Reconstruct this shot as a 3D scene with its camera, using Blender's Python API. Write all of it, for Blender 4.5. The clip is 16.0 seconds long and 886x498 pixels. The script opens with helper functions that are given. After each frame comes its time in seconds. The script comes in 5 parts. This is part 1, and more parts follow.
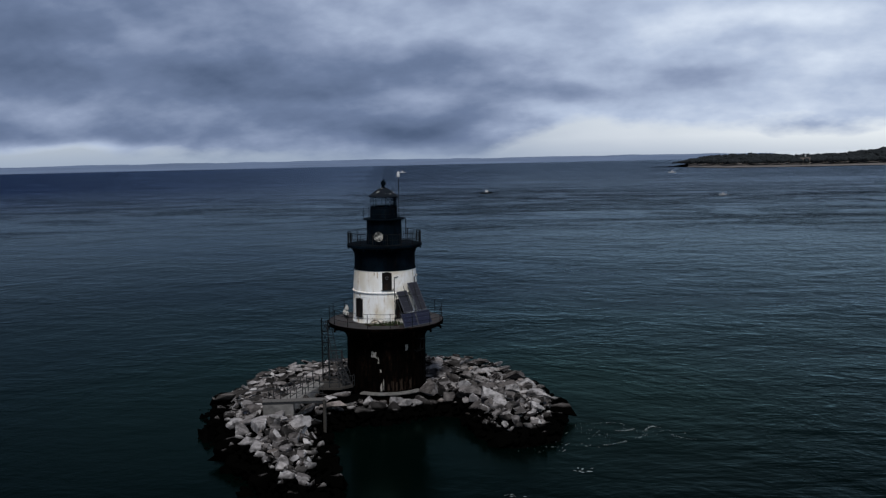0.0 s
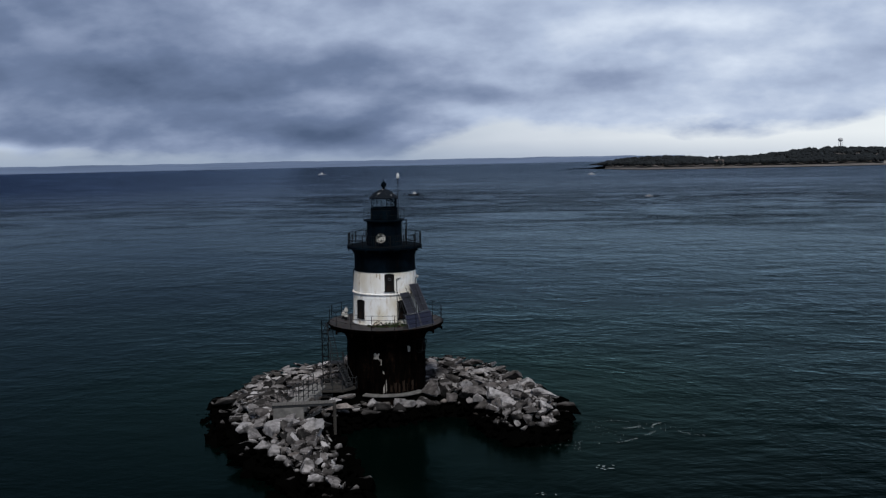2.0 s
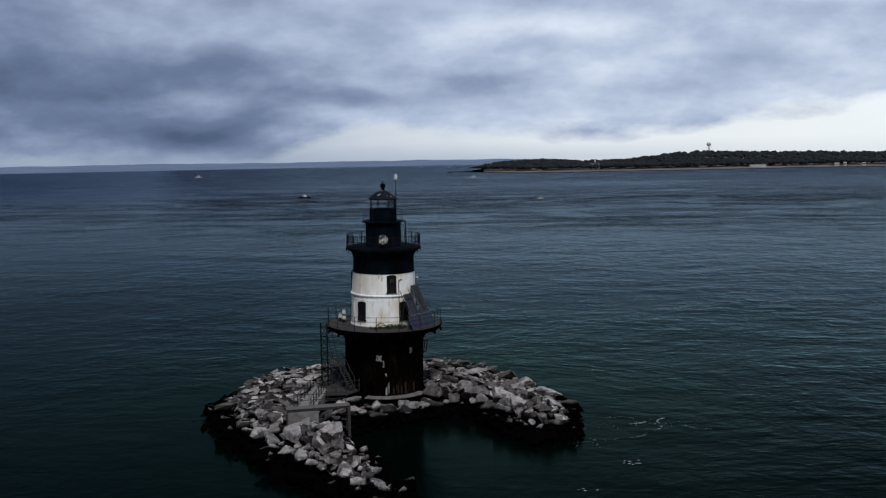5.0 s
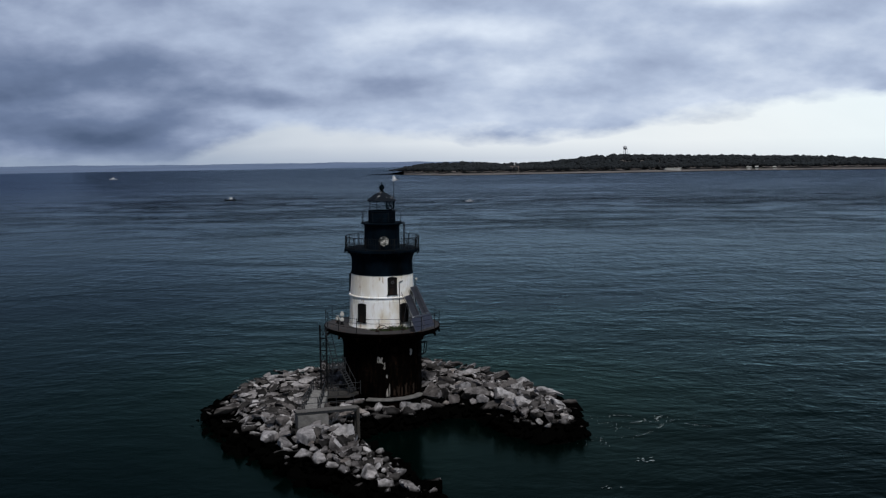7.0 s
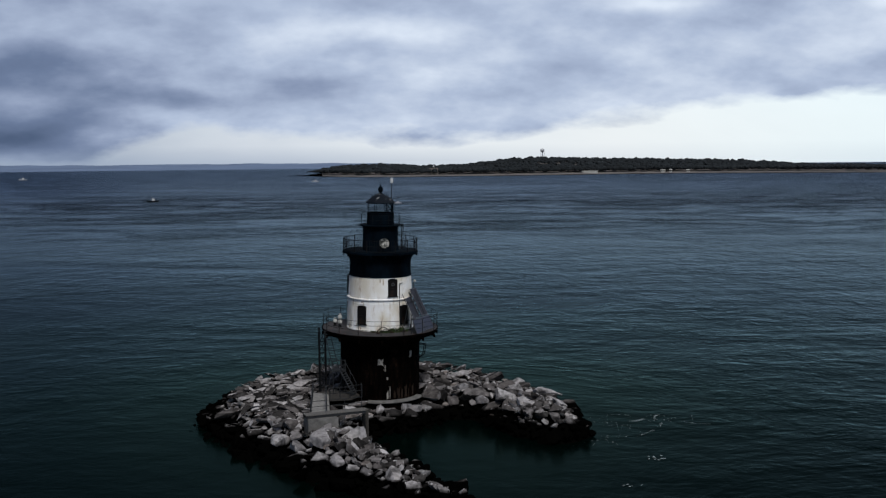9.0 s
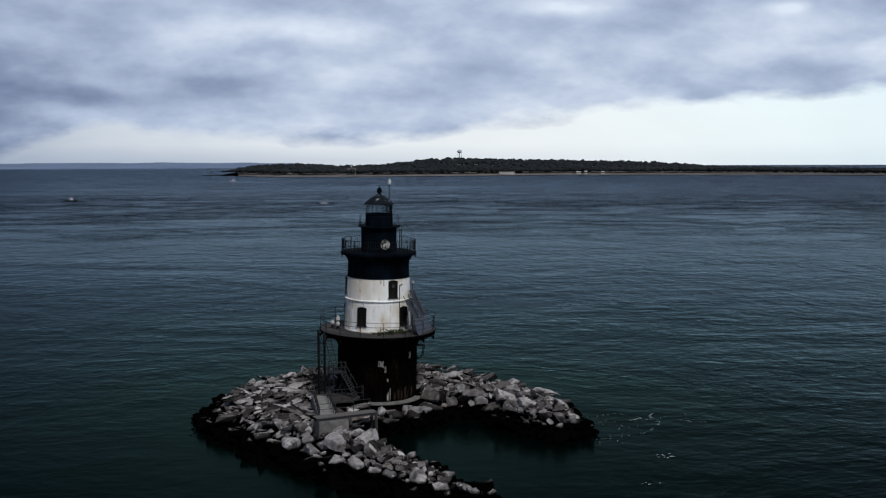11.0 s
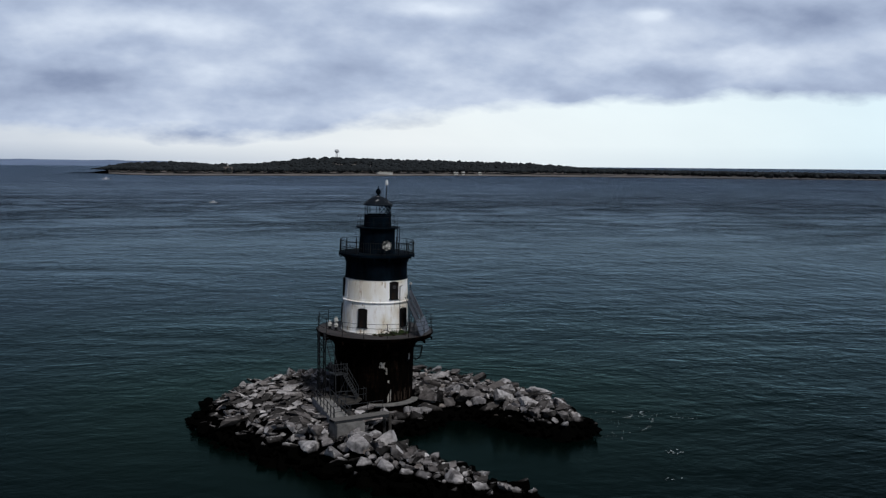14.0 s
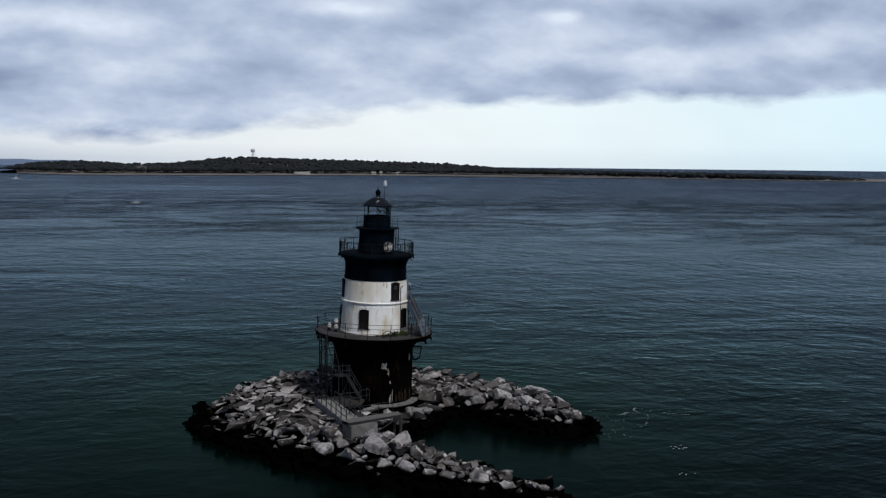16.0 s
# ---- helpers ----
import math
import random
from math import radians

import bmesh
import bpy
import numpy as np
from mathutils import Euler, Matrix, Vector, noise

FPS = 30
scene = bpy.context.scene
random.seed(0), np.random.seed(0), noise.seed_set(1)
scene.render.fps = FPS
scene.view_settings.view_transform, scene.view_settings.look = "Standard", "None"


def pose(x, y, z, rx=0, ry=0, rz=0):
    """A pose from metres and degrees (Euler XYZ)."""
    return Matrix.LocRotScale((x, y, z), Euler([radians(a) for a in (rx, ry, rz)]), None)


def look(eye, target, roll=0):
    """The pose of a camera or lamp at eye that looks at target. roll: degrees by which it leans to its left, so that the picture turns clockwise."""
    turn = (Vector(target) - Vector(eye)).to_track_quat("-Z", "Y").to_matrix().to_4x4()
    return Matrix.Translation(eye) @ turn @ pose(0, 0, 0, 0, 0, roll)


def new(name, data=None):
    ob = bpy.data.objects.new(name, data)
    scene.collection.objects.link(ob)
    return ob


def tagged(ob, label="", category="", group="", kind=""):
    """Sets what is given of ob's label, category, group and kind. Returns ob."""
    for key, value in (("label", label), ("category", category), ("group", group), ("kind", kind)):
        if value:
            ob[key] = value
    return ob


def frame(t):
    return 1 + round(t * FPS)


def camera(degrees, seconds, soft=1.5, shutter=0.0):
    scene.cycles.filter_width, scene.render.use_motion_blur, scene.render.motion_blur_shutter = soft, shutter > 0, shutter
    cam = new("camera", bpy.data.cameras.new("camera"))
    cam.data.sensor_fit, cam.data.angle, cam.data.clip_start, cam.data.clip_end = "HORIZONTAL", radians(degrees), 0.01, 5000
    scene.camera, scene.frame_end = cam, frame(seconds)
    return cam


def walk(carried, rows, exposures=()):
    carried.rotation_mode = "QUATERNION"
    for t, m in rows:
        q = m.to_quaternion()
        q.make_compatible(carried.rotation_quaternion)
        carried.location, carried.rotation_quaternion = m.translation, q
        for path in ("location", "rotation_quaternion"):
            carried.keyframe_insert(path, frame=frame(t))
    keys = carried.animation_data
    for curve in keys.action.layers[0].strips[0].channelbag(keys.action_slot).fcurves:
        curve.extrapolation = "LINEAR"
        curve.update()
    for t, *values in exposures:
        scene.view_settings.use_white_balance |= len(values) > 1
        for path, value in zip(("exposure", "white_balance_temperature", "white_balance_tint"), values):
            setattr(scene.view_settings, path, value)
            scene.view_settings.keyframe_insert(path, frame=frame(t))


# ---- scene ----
cam = camera(43.3, 16.0, soft=1.3)
PATH = [
    (0.0, (0.00, -107.00, 23.20), (5.27, -7.47, 15.03), -1.23),
    (0.5, (-2.01, -107.02, 23.24), (5.11, -7.60, 15.09), -1.23),
    (1.0, (-4.04, -106.93, 23.27), (4.97, -7.67, 15.13), -1.22),
    (1.5, (-6.07, -106.76, 23.29), (4.84, -7.69, 15.15), -1.22),
    (2.0, (-8.09, -106.54, 23.31), (4.71, -7.70, 15.16), -1.21),
    (2.5, (-10.10, -106.27, 23.33), (4.59, -7.69, 15.17), -1.19),
    (3.0, (-12.09, -105.97, 23.34), (4.48, -7.69, 15.18), -1.18),
    (3.5, (-14.07, -105.65, 23.35), (4.36, -7.70, 15.20), -1.16),
    (4.0, (-16.04, -105.30, 23.35), (4.25, -7.72, 15.21), -1.13),
    (4.5, (-17.99, -104.93, 23.36), (4.14, -7.74, 15.24), -1.10),
    (5.0, (-19.94, -104.53, 23.37), (4.03, -7.78, 15.27), -1.06),
    (5.5, (-21.87, -104.10, 23.37), (3.92, -7.82, 15.30), -1.02),
    (6.0, (-23.80, -103.63, 23.39), (3.82, -7.86, 15.34), -0.97),
    (6.5, (-25.71, -103.14, 23.40), (3.71, -7.90, 15.39), -0.92),
    (7.0, (-27.63, -102.60, 23.42), (3.62, -7.94, 15.43), -0.86),
    (7.5, (-29.54, -102.02, 23.44), (3.52, -7.98, 15.48), -0.80),
    (8.0, (-31.44, -101.40, 23.47), (3.42, -8.01, 15.53), -0.73),
    (8.5, (-33.34, -100.73, 23.50), (3.33, -8.03, 15.58), -0.65),
    (9.0, (-35.23, -100.02, 23.54), (3.24, -8.05, 15.62), -0.57),
    (9.5, (-37.11, -99.26, 23.58), (3.15, -8.07, 15.66), -0.48),
    (10.0, (-38.99, -98.46, 23.61), (3.06, -8.08, 15.70), -0.39),
    (10.5, (-40.85, -97.63, 23.65), (2.97, -8.09, 15.74), -0.29),
    (11.0, (-42.69, -96.76, 23.69), (2.87, -8.09, 15.77), -0.19),
    (11.5, (-44.51, -95.85, 23.72), (2.78, -8.10, 15.80), -0.09),
    (12.0, (-46.31, -94.93, 23.75), (2.68, -8.11, 15.83), 0.02),
    (12.5, (-48.10, -93.97, 23.77), (2.58, -8.13, 15.85), 0.13),
    (13.0, (-49.85, -93.00, 23.79), (2.47, -8.15, 15.87), 0.24),
    (13.5, (-51.59, -92.00, 23.80), (2.36, -8.17, 15.89), 0.34),
    (14.0, (-53.30, -90.98, 23.80), (2.24, -8.20, 15.91), 0.43),
    (14.5, (-55.01, -89.93, 23.81), (2.12, -8.23, 15.93), 0.51),
    (15.0, (-56.70, -88.85, 23.81), (1.99, -8.27, 15.96), 0.56),
    (15.5, (-58.40, -87.71, 23.82), (1.85, -8.29, 15.98), 0.58),
    (16.0, (-60.13, -86.51, 23.84), (1.71, -8.31, 16.00), 0.56),
]
walk(cam, [(t, look(eye, target, roll)) for t, eye, target, roll in PATH])

# ---- world, sun ----
CLOUD_SEED = (3.1, 1.7, 0.4)
# cloud banks: bearing, height, half-width and half-height in degrees, paler (+) or heavier (-)
BANKS = [(-7, 4.8, 10, 1.0, -0.105), (-3, 3.5, 7, 0.45, -0.08), (9, 3.1, 4, 0.45, -0.10), (0, 1.4, 4, 0.8, -0.12), (-15, 0.9, 5, 0.35, 0.17), (-14, 2.5, 6, 0.6, 0.03),
         (2, 7.3, 6, 1.0, 0.09), (22, 6.4, 3.5, 0.7, 0.12), (24, 4.2, 3, 0.5, 0.08), (14, 4.4, 5, 0.7, -0.07), (33, 7.6, 1.5, 0.4, 0.10), (28, 4.9, 4, 0.4, 0.05),
         (53, 7.4, 9, 1.1, -0.12), (34, 4.4, 7, 0.7, -0.05), (42.7, 7.4, 1.3, 0.45, 0.16), (48, 5.2, 5, 0.45, 0.09), (36, 6.8, 3, 0.6, -0.06), (12, 7.8, 3, 0.6, 0.06)]
SUN_AZ, SUN_EL = 186.0, 52.0        # compass degrees from +y towards +x; degrees above the horizon


def node(nt, kind, **values):
    n = nt.nodes.new(kind)
    for key, value in values.items():
        if key in n.inputs:
            n.inputs[key].default_value = value
    return n


def math_node(nt, op, a, b=None, c=None, clamp=False):
    n = nt.nodes.new("ShaderNodeMath")
    n.operation, n.use_clamp = op, clamp
    for i, v in enumerate((a, b, c)):
        if v is None:
            continue
        if isinstance(v, (int, float)):
            n.inputs[i].default_value = v
        else:
            nt.links.new(v, n.inputs[i])
    return n.outputs[0]


def ramp(nt, fac, stops, smooth=False):
    n = nt.nodes.new("ShaderNodeValToRGB")
    el = n.color_ramp.elements
    while len(el) < len(stops):
        el.new(0.5)
    for e, (p, col) in zip(el, stops):
        e.position = p
        e.color = (*col, 1) if isinstance(col, tuple) else (col, col, col, 1)
    if smooth:
        n.color_ramp.interpolation = "EASE"
    nt.links.new(fac, n.inputs[0])
    return n.outputs[0]


def blend(nt, fac, a, b, how="MIX"):
    n = nt.nodes.new("ShaderNodeMix")
    n.data_type, n.blend_type = "RGBA", how
    for i, v in ((0, fac), (6, a), (7, b)):
        if isinstance(v, tuple):
            n.inputs[i].default_value = (*v, 1)
        elif isinstance(v, (int, float)):
            n.inputs[i].default_value = v
        else:
            nt.links.new(v, n.inputs[i])
    return n.outputs[2]


def noise_fac(nt, vec, scale, detail=4.0, rough=0.55, distort=0.0):
    n = node(nt, "ShaderNodeTexNoise", Scale=scale, Detail=detail, Roughness=rough, Distortion=distort)
    if vec is not None:
        nt.links.new(vec, n.inputs["Vector"])
    return n.outputs[0]


def make_world():
    world = bpy.data.worlds.new("overcast_sky")
    world.use_nodes = True
    scene.world = world
    nt = world.node_tree
    nt.nodes.clear()
    tc = nt.nodes.new("ShaderNodeTexCoord")
    sep = nt.nodes.new("ShaderNodeSeparateXYZ")
    nt.links.new(tc.outputs["Generated"], sep.inputs[0])
    x, y, z = sep.outputs
    sky = nt.nodes.new("ShaderNodeTexSky")
    sky.sky_type, sky.sun_disc = "NISHITA", False
    sky.sun_elevation, sky.sun_rotation = radians(SUN_EL), radians(SUN_AZ)
    clear = blend(nt, 1.0, sky.outputs[0], (0.16, 0.16, 0.16), "MULTIPLY")
    # the cloud deck lies flat overhead: its banks draw together towards the horizon
    deep = math_node(nt, "ADD", math_node(nt, "MAXIMUM", z, 0.0), 0.42)
    px, py = math_node(nt, "DIVIDE", x, deep), math_node(nt, "DIVIDE", y, deep)
    along = math_node(nt, "MULTIPLY_ADD", px, -0.966 * 0.95, math_node(nt, "MULTIPLY", py, 0.259 * 0.95))
    across = math_node(nt, "MULTIPLY_ADD", px, 0.259, math_node(nt, "MULTIPLY", py, 0.966))
    vec = nt.nodes.new("ShaderNodeCombineXYZ")
    nt.links.new(along, vec.inputs[0])
    nt.links.new(across, vec.inputs[1])
    shifted = nt.nodes.new("ShaderNodeVectorMath")
    nt.links.new(vec.outputs[0], shifted.inputs[0])
    shifted.inputs[1].default_value = CLOUD_SEED
    # long banks run across the wind
    drawn = nt.nodes.new("ShaderNodeVectorMath")
    drawn.operation = "MULTIPLY"
    nt.links.new(shifted.outputs[0], drawn.inputs[0])
    drawn.inputs[1].default_value = (0.55, 1.0, 1.0)
    # the same deck a little nearer, for the shade on the underside of each bank
    above = nt.nodes.new("ShaderNodeVectorMath")
    above.operation = "MULTIPLY"
    nt.links.new(vec.outputs[0], above.inputs[0])
    above.inputs[1].default_value = (0.96, 0.96, 1.0)
    above_shifted = nt.nodes.new("ShaderNodeVectorMath")
    nt.links.new(above.outputs[0], above_shifted.inputs[0])
    above_shifted.inputs[1].default_value = CLOUD_SEED
    big = noise_fac(nt, drawn.outputs[0], 2.0, 3.0, 0.45, 0.0)
    mid = noise_fac(nt, shifted.outputs[0], 4.7, 8.0, 0.5, 0.0)
    mid_above = noise_fac(nt, above_shifted.outputs[0], 4.7, 8.0, 0.5, 0.0)
    side = math_node(nt, "MULTIPLY_ADD", x, 0.741, 0.259, True)
    edges = ramp(nt, mid, [(0.39, 0.0), (0.5, 0.45), (0.61, 1.0)])
    lumps = math_node(nt, "MULTIPLY_ADD", big, 0.32, math_node(nt, "MULTIPLY_ADD", edges, 0.035, math_node(nt, "MULTIPLY_ADD", mid, 0.10, 0.334)))
    # banks are pale on top and dark beneath
    lumps = math_node(nt, "ADD", lumps, math_node(nt, "MULTIPLY", math_node(nt, "SUBTRACT", mid, mid_above), 0.28))
    # the deck thins towards the east and is heaviest low in the north
    lumps = math_node(nt, "ADD", lumps, math_node(nt, "MULTIPLY_ADD", ramp(nt, side, [(0.0, 0.04), (0.16, 0.06), (0.226, 0.10), (0.30, 0.13), (0.36, 0.40), (0.45, 0.63), (0.584, 0.72), (0.69, 0.63), (1.0, 0.56)]), 0.3, -0.12))
    soft = noise_fac(nt, shifted.outputs[0], 2.0, 4.0, 0.5)
    wide = noise_fac(nt, above.outputs[0], 2.4, 4.0, 0.5)
    az = math_node(nt, "MULTIPLY", math_node(nt, "ARCTAN2", x, y), 57.3)
    az = math_node(nt, "ADD", az, math_node(nt, "MULTIPLY_ADD", soft, 10.0, -5.0))
    el = math_node(nt, "ADD", math_node(nt, "MULTIPLY", z, 57.3), math_node(nt, "MULTIPLY_ADD", wide, 2.4, -1.2))
    for a, e, w, h, amount in BANKS:
        u = math_node(nt, "MULTIPLY", math_node(nt, "SUBTRACT", az, a), 1.0 / w)
        v = math_node(nt, "MULTIPLY", math_node(nt, "SUBTRACT", el, e), 1.0 / h)
        d = math_node(nt, "MULTIPLY_ADD", u, u, math_node(nt, "MULTIPLY", v, v))
        lumps = math_node(nt, "MULTIPLY_ADD", math_node(nt, "EXPONENT", math_node(nt, "MULTIPLY", d, -1.0)), amount, lumps)
    cloud = ramp(nt, lumps, [(0.28, (0.078, 0.115, 0.20)), (0.42, (0.152, 0.205, 0.33)), (0.52, (0.27, 0.335, 0.485)),
                             (0.62, (0.435, 0.52, 0.685)), (0.76, (0.725, 0.81, 0.935))])
    # the clear gap along the horizon, wider in the east
    edge = ramp(nt, math_node(nt, "MULTIPLY_ADD", x, 0.8, 0.28, True),
                [(0.0, 0.10), (0.14, 0.09), (0.2, 0.0), (0.31, 0.0), (0.42, 0.24), (0.62, 0.24), (0.72, 0.39), (0.84, 0.54), (0.92, 0.62), (1.0, 0.61)])
    gap_top = math_node(nt, "ADD", math_node(nt, "MULTIPLY", edge, 0.1), math_node(nt, "MULTIPLY_ADD", mid, 0.055, -0.0275))
    gap = math_node(nt, "MULTIPLY_ADD", math_node(nt, "SUBTRACT", gap_top, z), 90.0, 0.5, True)
    gap_col = ramp(nt, math_node(nt, "MULTIPLY_ADD", x, 0.8, 0.28, True),
                   [(0.0, (0.42, 0.49, 0.60)), (0.31, (0.37, 0.45, 0.58)), (0.45, (0.68, 0.74, 0.83)), (0.7, (0.92, 0.97, 1.0)), (0.88, (0.84, 0.97, 1.03)), (1.0, (0.68, 0.90, 1.03))])
    # thin bars of cloud in the gap
    low = nt.nodes.new("ShaderNodeVectorMath")
    low.operation = "MULTIPLY"
    nt.links.new(shifted.outputs[0], low.inputs[0])
    low.inputs[1].default_value = (0.6, 1.0, 1.0)
    bars = noise_fac(nt, low.outputs[0], 1.8, 5.0, 0.55, 0.2)
    thin = math_node(nt, "MULTIPLY", ramp(nt, bars, [(0.42, 0.0), (0.62, 1.0)]), ramp(nt, math_node(nt, "MULTIPLY_ADD", x, 0.8, 0.28, True), [(0.25, 0.8), (0.42, 0.3), (0.8, 0.1)]))
    gap_col = blend(nt, thin, gap_col, blend(nt, 0.5, cloud, (0.22, 0.28, 0.39)))
    gap_col = blend(nt, 0.1, gap_col, clear)
    col = blend(nt, gap, cloud, gap_col)
    # haze along the horizon, thickest in the north
    haze = math_node(nt, "MULTIPLY", math_node(nt, "MULTIPLY_ADD", z, -70.0, 1.0, True), ramp(nt, math_node(nt, "MULTIPLY_ADD", x, 0.8, 0.28, True), [(0.2, 0.6), (0.5, 0.5), (0.75, 0.12)]))
    col = blend(nt, haze, col, (0.30, 0.375, 0.50))
    # the unseen sky overhead is darkened so that the sea reflects less
    over = math_node(nt, "MULTIPLY_ADD", z, 6.0, -0.95, True)
    col = blend(nt, over, col, blend(nt, 0.62, cloud, (0.004, 0.010, 0.018)))
    bg = nt.nodes.new("ShaderNodeBackground")
    nt.links.new(col, bg.inputs[0])
    bg.inputs[1].default_value = 1.0
    out = nt.nodes.new("ShaderNodeOutputWorld")
    nt.links.new(bg.outputs[0], out.inputs[0])


make_world()
sun_data = bpy.data.lights.new("sun", "SUN")
sun_data.energy, sun_data.angle, sun_data.color = 2.3, radians(14), (1.0, 0.97, 0.93)
sun_way = Vector((math.sin(radians(SUN_AZ)) * math.cos(radians(SUN_EL)), math.cos(radians(SUN_AZ)) * math.cos(radians(SUN_EL)), math.sin(radians(SUN_EL))))
sun = new("sun", sun_data)
sun.matrix_world = look(sun_way * 200, (0, 0, 0))

# ---- materials ----
SEA = -0.6          # low tide


def material(name):
    m = bpy.data.materials.new(name)
    m.use_nodes = True
    nt = m.node_tree
    return m, nt, nt.nodes["Principled BSDF"]


def bumped(nt, bsdf, height, strength, distance):
    b = node(nt, "ShaderNodeBump", Strength=strength, Distance=distance)
    nt.links.new(height, b.inputs["Height"])
    nt.links.new(b.outputs[0], bsdf.inputs["Normal"])
    return b


def obj_coord(nt, scale=None):
    tc = nt.nodes.new("ShaderNodeTexCoord")
    if scale is None:
        return tc.outputs["Object"]
    mp = nt.nodes.new("ShaderNodeMapping")
    mp.inputs["Scale"].default_value = scale
    nt.links.new(tc.outputs["Object"], mp.inputs[0])
    return mp.outputs[0]


def painted_iron(name, base, dark, rough=0.5, rust=0.12, rust_col=(0.12, 0.045, 0.02), gloss=0.3):
    """Old paint on iron: stained in broad patches, with rust in runs down the wall."""
    m, nt, b = material(name)
    broad = noise_fac(nt, obj_coord(nt, (1.0, 1.0, 0.45)), 0.8, 5.0, 0.55, 0.4)
    col = blend(nt, ramp(nt, broad, [(0.36, 0.0), (0.62, 1.0)]), dark, base)
    runs = noise_fac(nt, obj_coord(nt, (1.6, 1.6, 0.22)), 1.6, 5.0, 0.65, 0.3)
    mask = ramp(nt, runs, [(0.60 - rust * 0.5, 0.0), (0.72 - rust * 0.4, 1.0)])
    spots = ramp(nt, noise_fac(nt, obj_coord(nt), 2.2, 6.0, 0.7), [(0.45, 0.15), (0.65, 1.0)])
    fac = math_node(nt, "MULTIPLY", mask, spots)
    col = blend(nt, math_node(nt, "MULTIPLY", fac, 0.9), col, rust_col)
    nt.links.new(col, b.inputs["Base Color"])
    b.inputs["Roughness"].default_value = rough
    b.inputs["Specular IOR Level"].default_value = gloss
    bumped(nt, b, noise_fac(nt, obj_coord(nt), 9.0, 4.0), 0.25, 0.02)
    return m


def plain(name, base, rough=0.6, metal=0.0, vary=0.25, scale=6.0, gloss=0.2):
    m, nt, b = material(name)
    fine = noise_fac(nt, obj_coord(nt), scale, 5.0, 0.6)
    dark = tuple(c * (1 - vary) for c in base)
    light = tuple(min(c * (1 + vary), 1.0) for c in base)
    nt.links.new(blend(nt, ramp(nt, fine, [(0.3, 0.0), (0.7, 1.0)]), dark, light), b.inputs["Base Color"])
    b.inputs["Roughness"].default_value = rough
    b.inputs["Metallic"].default_value = metal
    b.inputs["Specular IOR Level"].default_value = gloss
    return m


def rock_material(name, tones):
    """Quarried granite, grey above the tide and black with weed below it."""
    m, nt, b = material(name)
    info = nt.nodes.new("ShaderNodeObjectInfo")
    geo = nt.nodes.new("ShaderNodeNewGeometry")
    rnd = math_node(nt, "FRACT", math_node(nt, "ADD", info.outputs["Random"], geo.outputs["Random Per Island"]))
    tone = ramp(nt, rnd, tones)
    grain = noise_fac(nt, geo.outputs["Position"], 3.0, 8.0, 0.65)
    col = blend(nt, 1.0, tone, ramp(nt, grain, [(0.34, 0.6), (0.6, 1.1)]), "MULTIPLY")
    stain = noise_fac(nt, geo.outputs["Position"], 0.85, 5.0, 0.6, 0.4)
    col = blend(nt, 1.0, col, ramp(nt, stain, [(0.36, 0.3), (0.54, 1.1)]), "MULTIPLY")
    sep = nt.nodes.new("ShaderNodeSeparateXYZ")
    nt.links.new(geo.outputs["Position"], sep.inputs[0])
    tide = math_node(nt, "ADD", sep.outputs[2], math_node(nt, "MULTIPLY_ADD", noise_fac(nt, geo.outputs["Position"], 0.5, 5.0), 0.8, -0.4))
    wet = ramp(nt, tide, [(0.52, 1.0), (0.75, 0.0)])
    col = blend(nt, wet, col, (0.0012, 0.0012, 0.0011))
    nt.links.new(col, b.inputs["Base Color"])
    nt.links.new(ramp(nt, wet, [(0.0, 0.9), (1.0, 0.7)]), b.inputs["Roughness"])
    b.inputs["Specular IOR Level"].default_value = 0.0
    bumped(nt, b, noise_fac(nt, geo.outputs["Position"], 6.0, 6.0, 0.6), 0.5, 0.06)
    return m


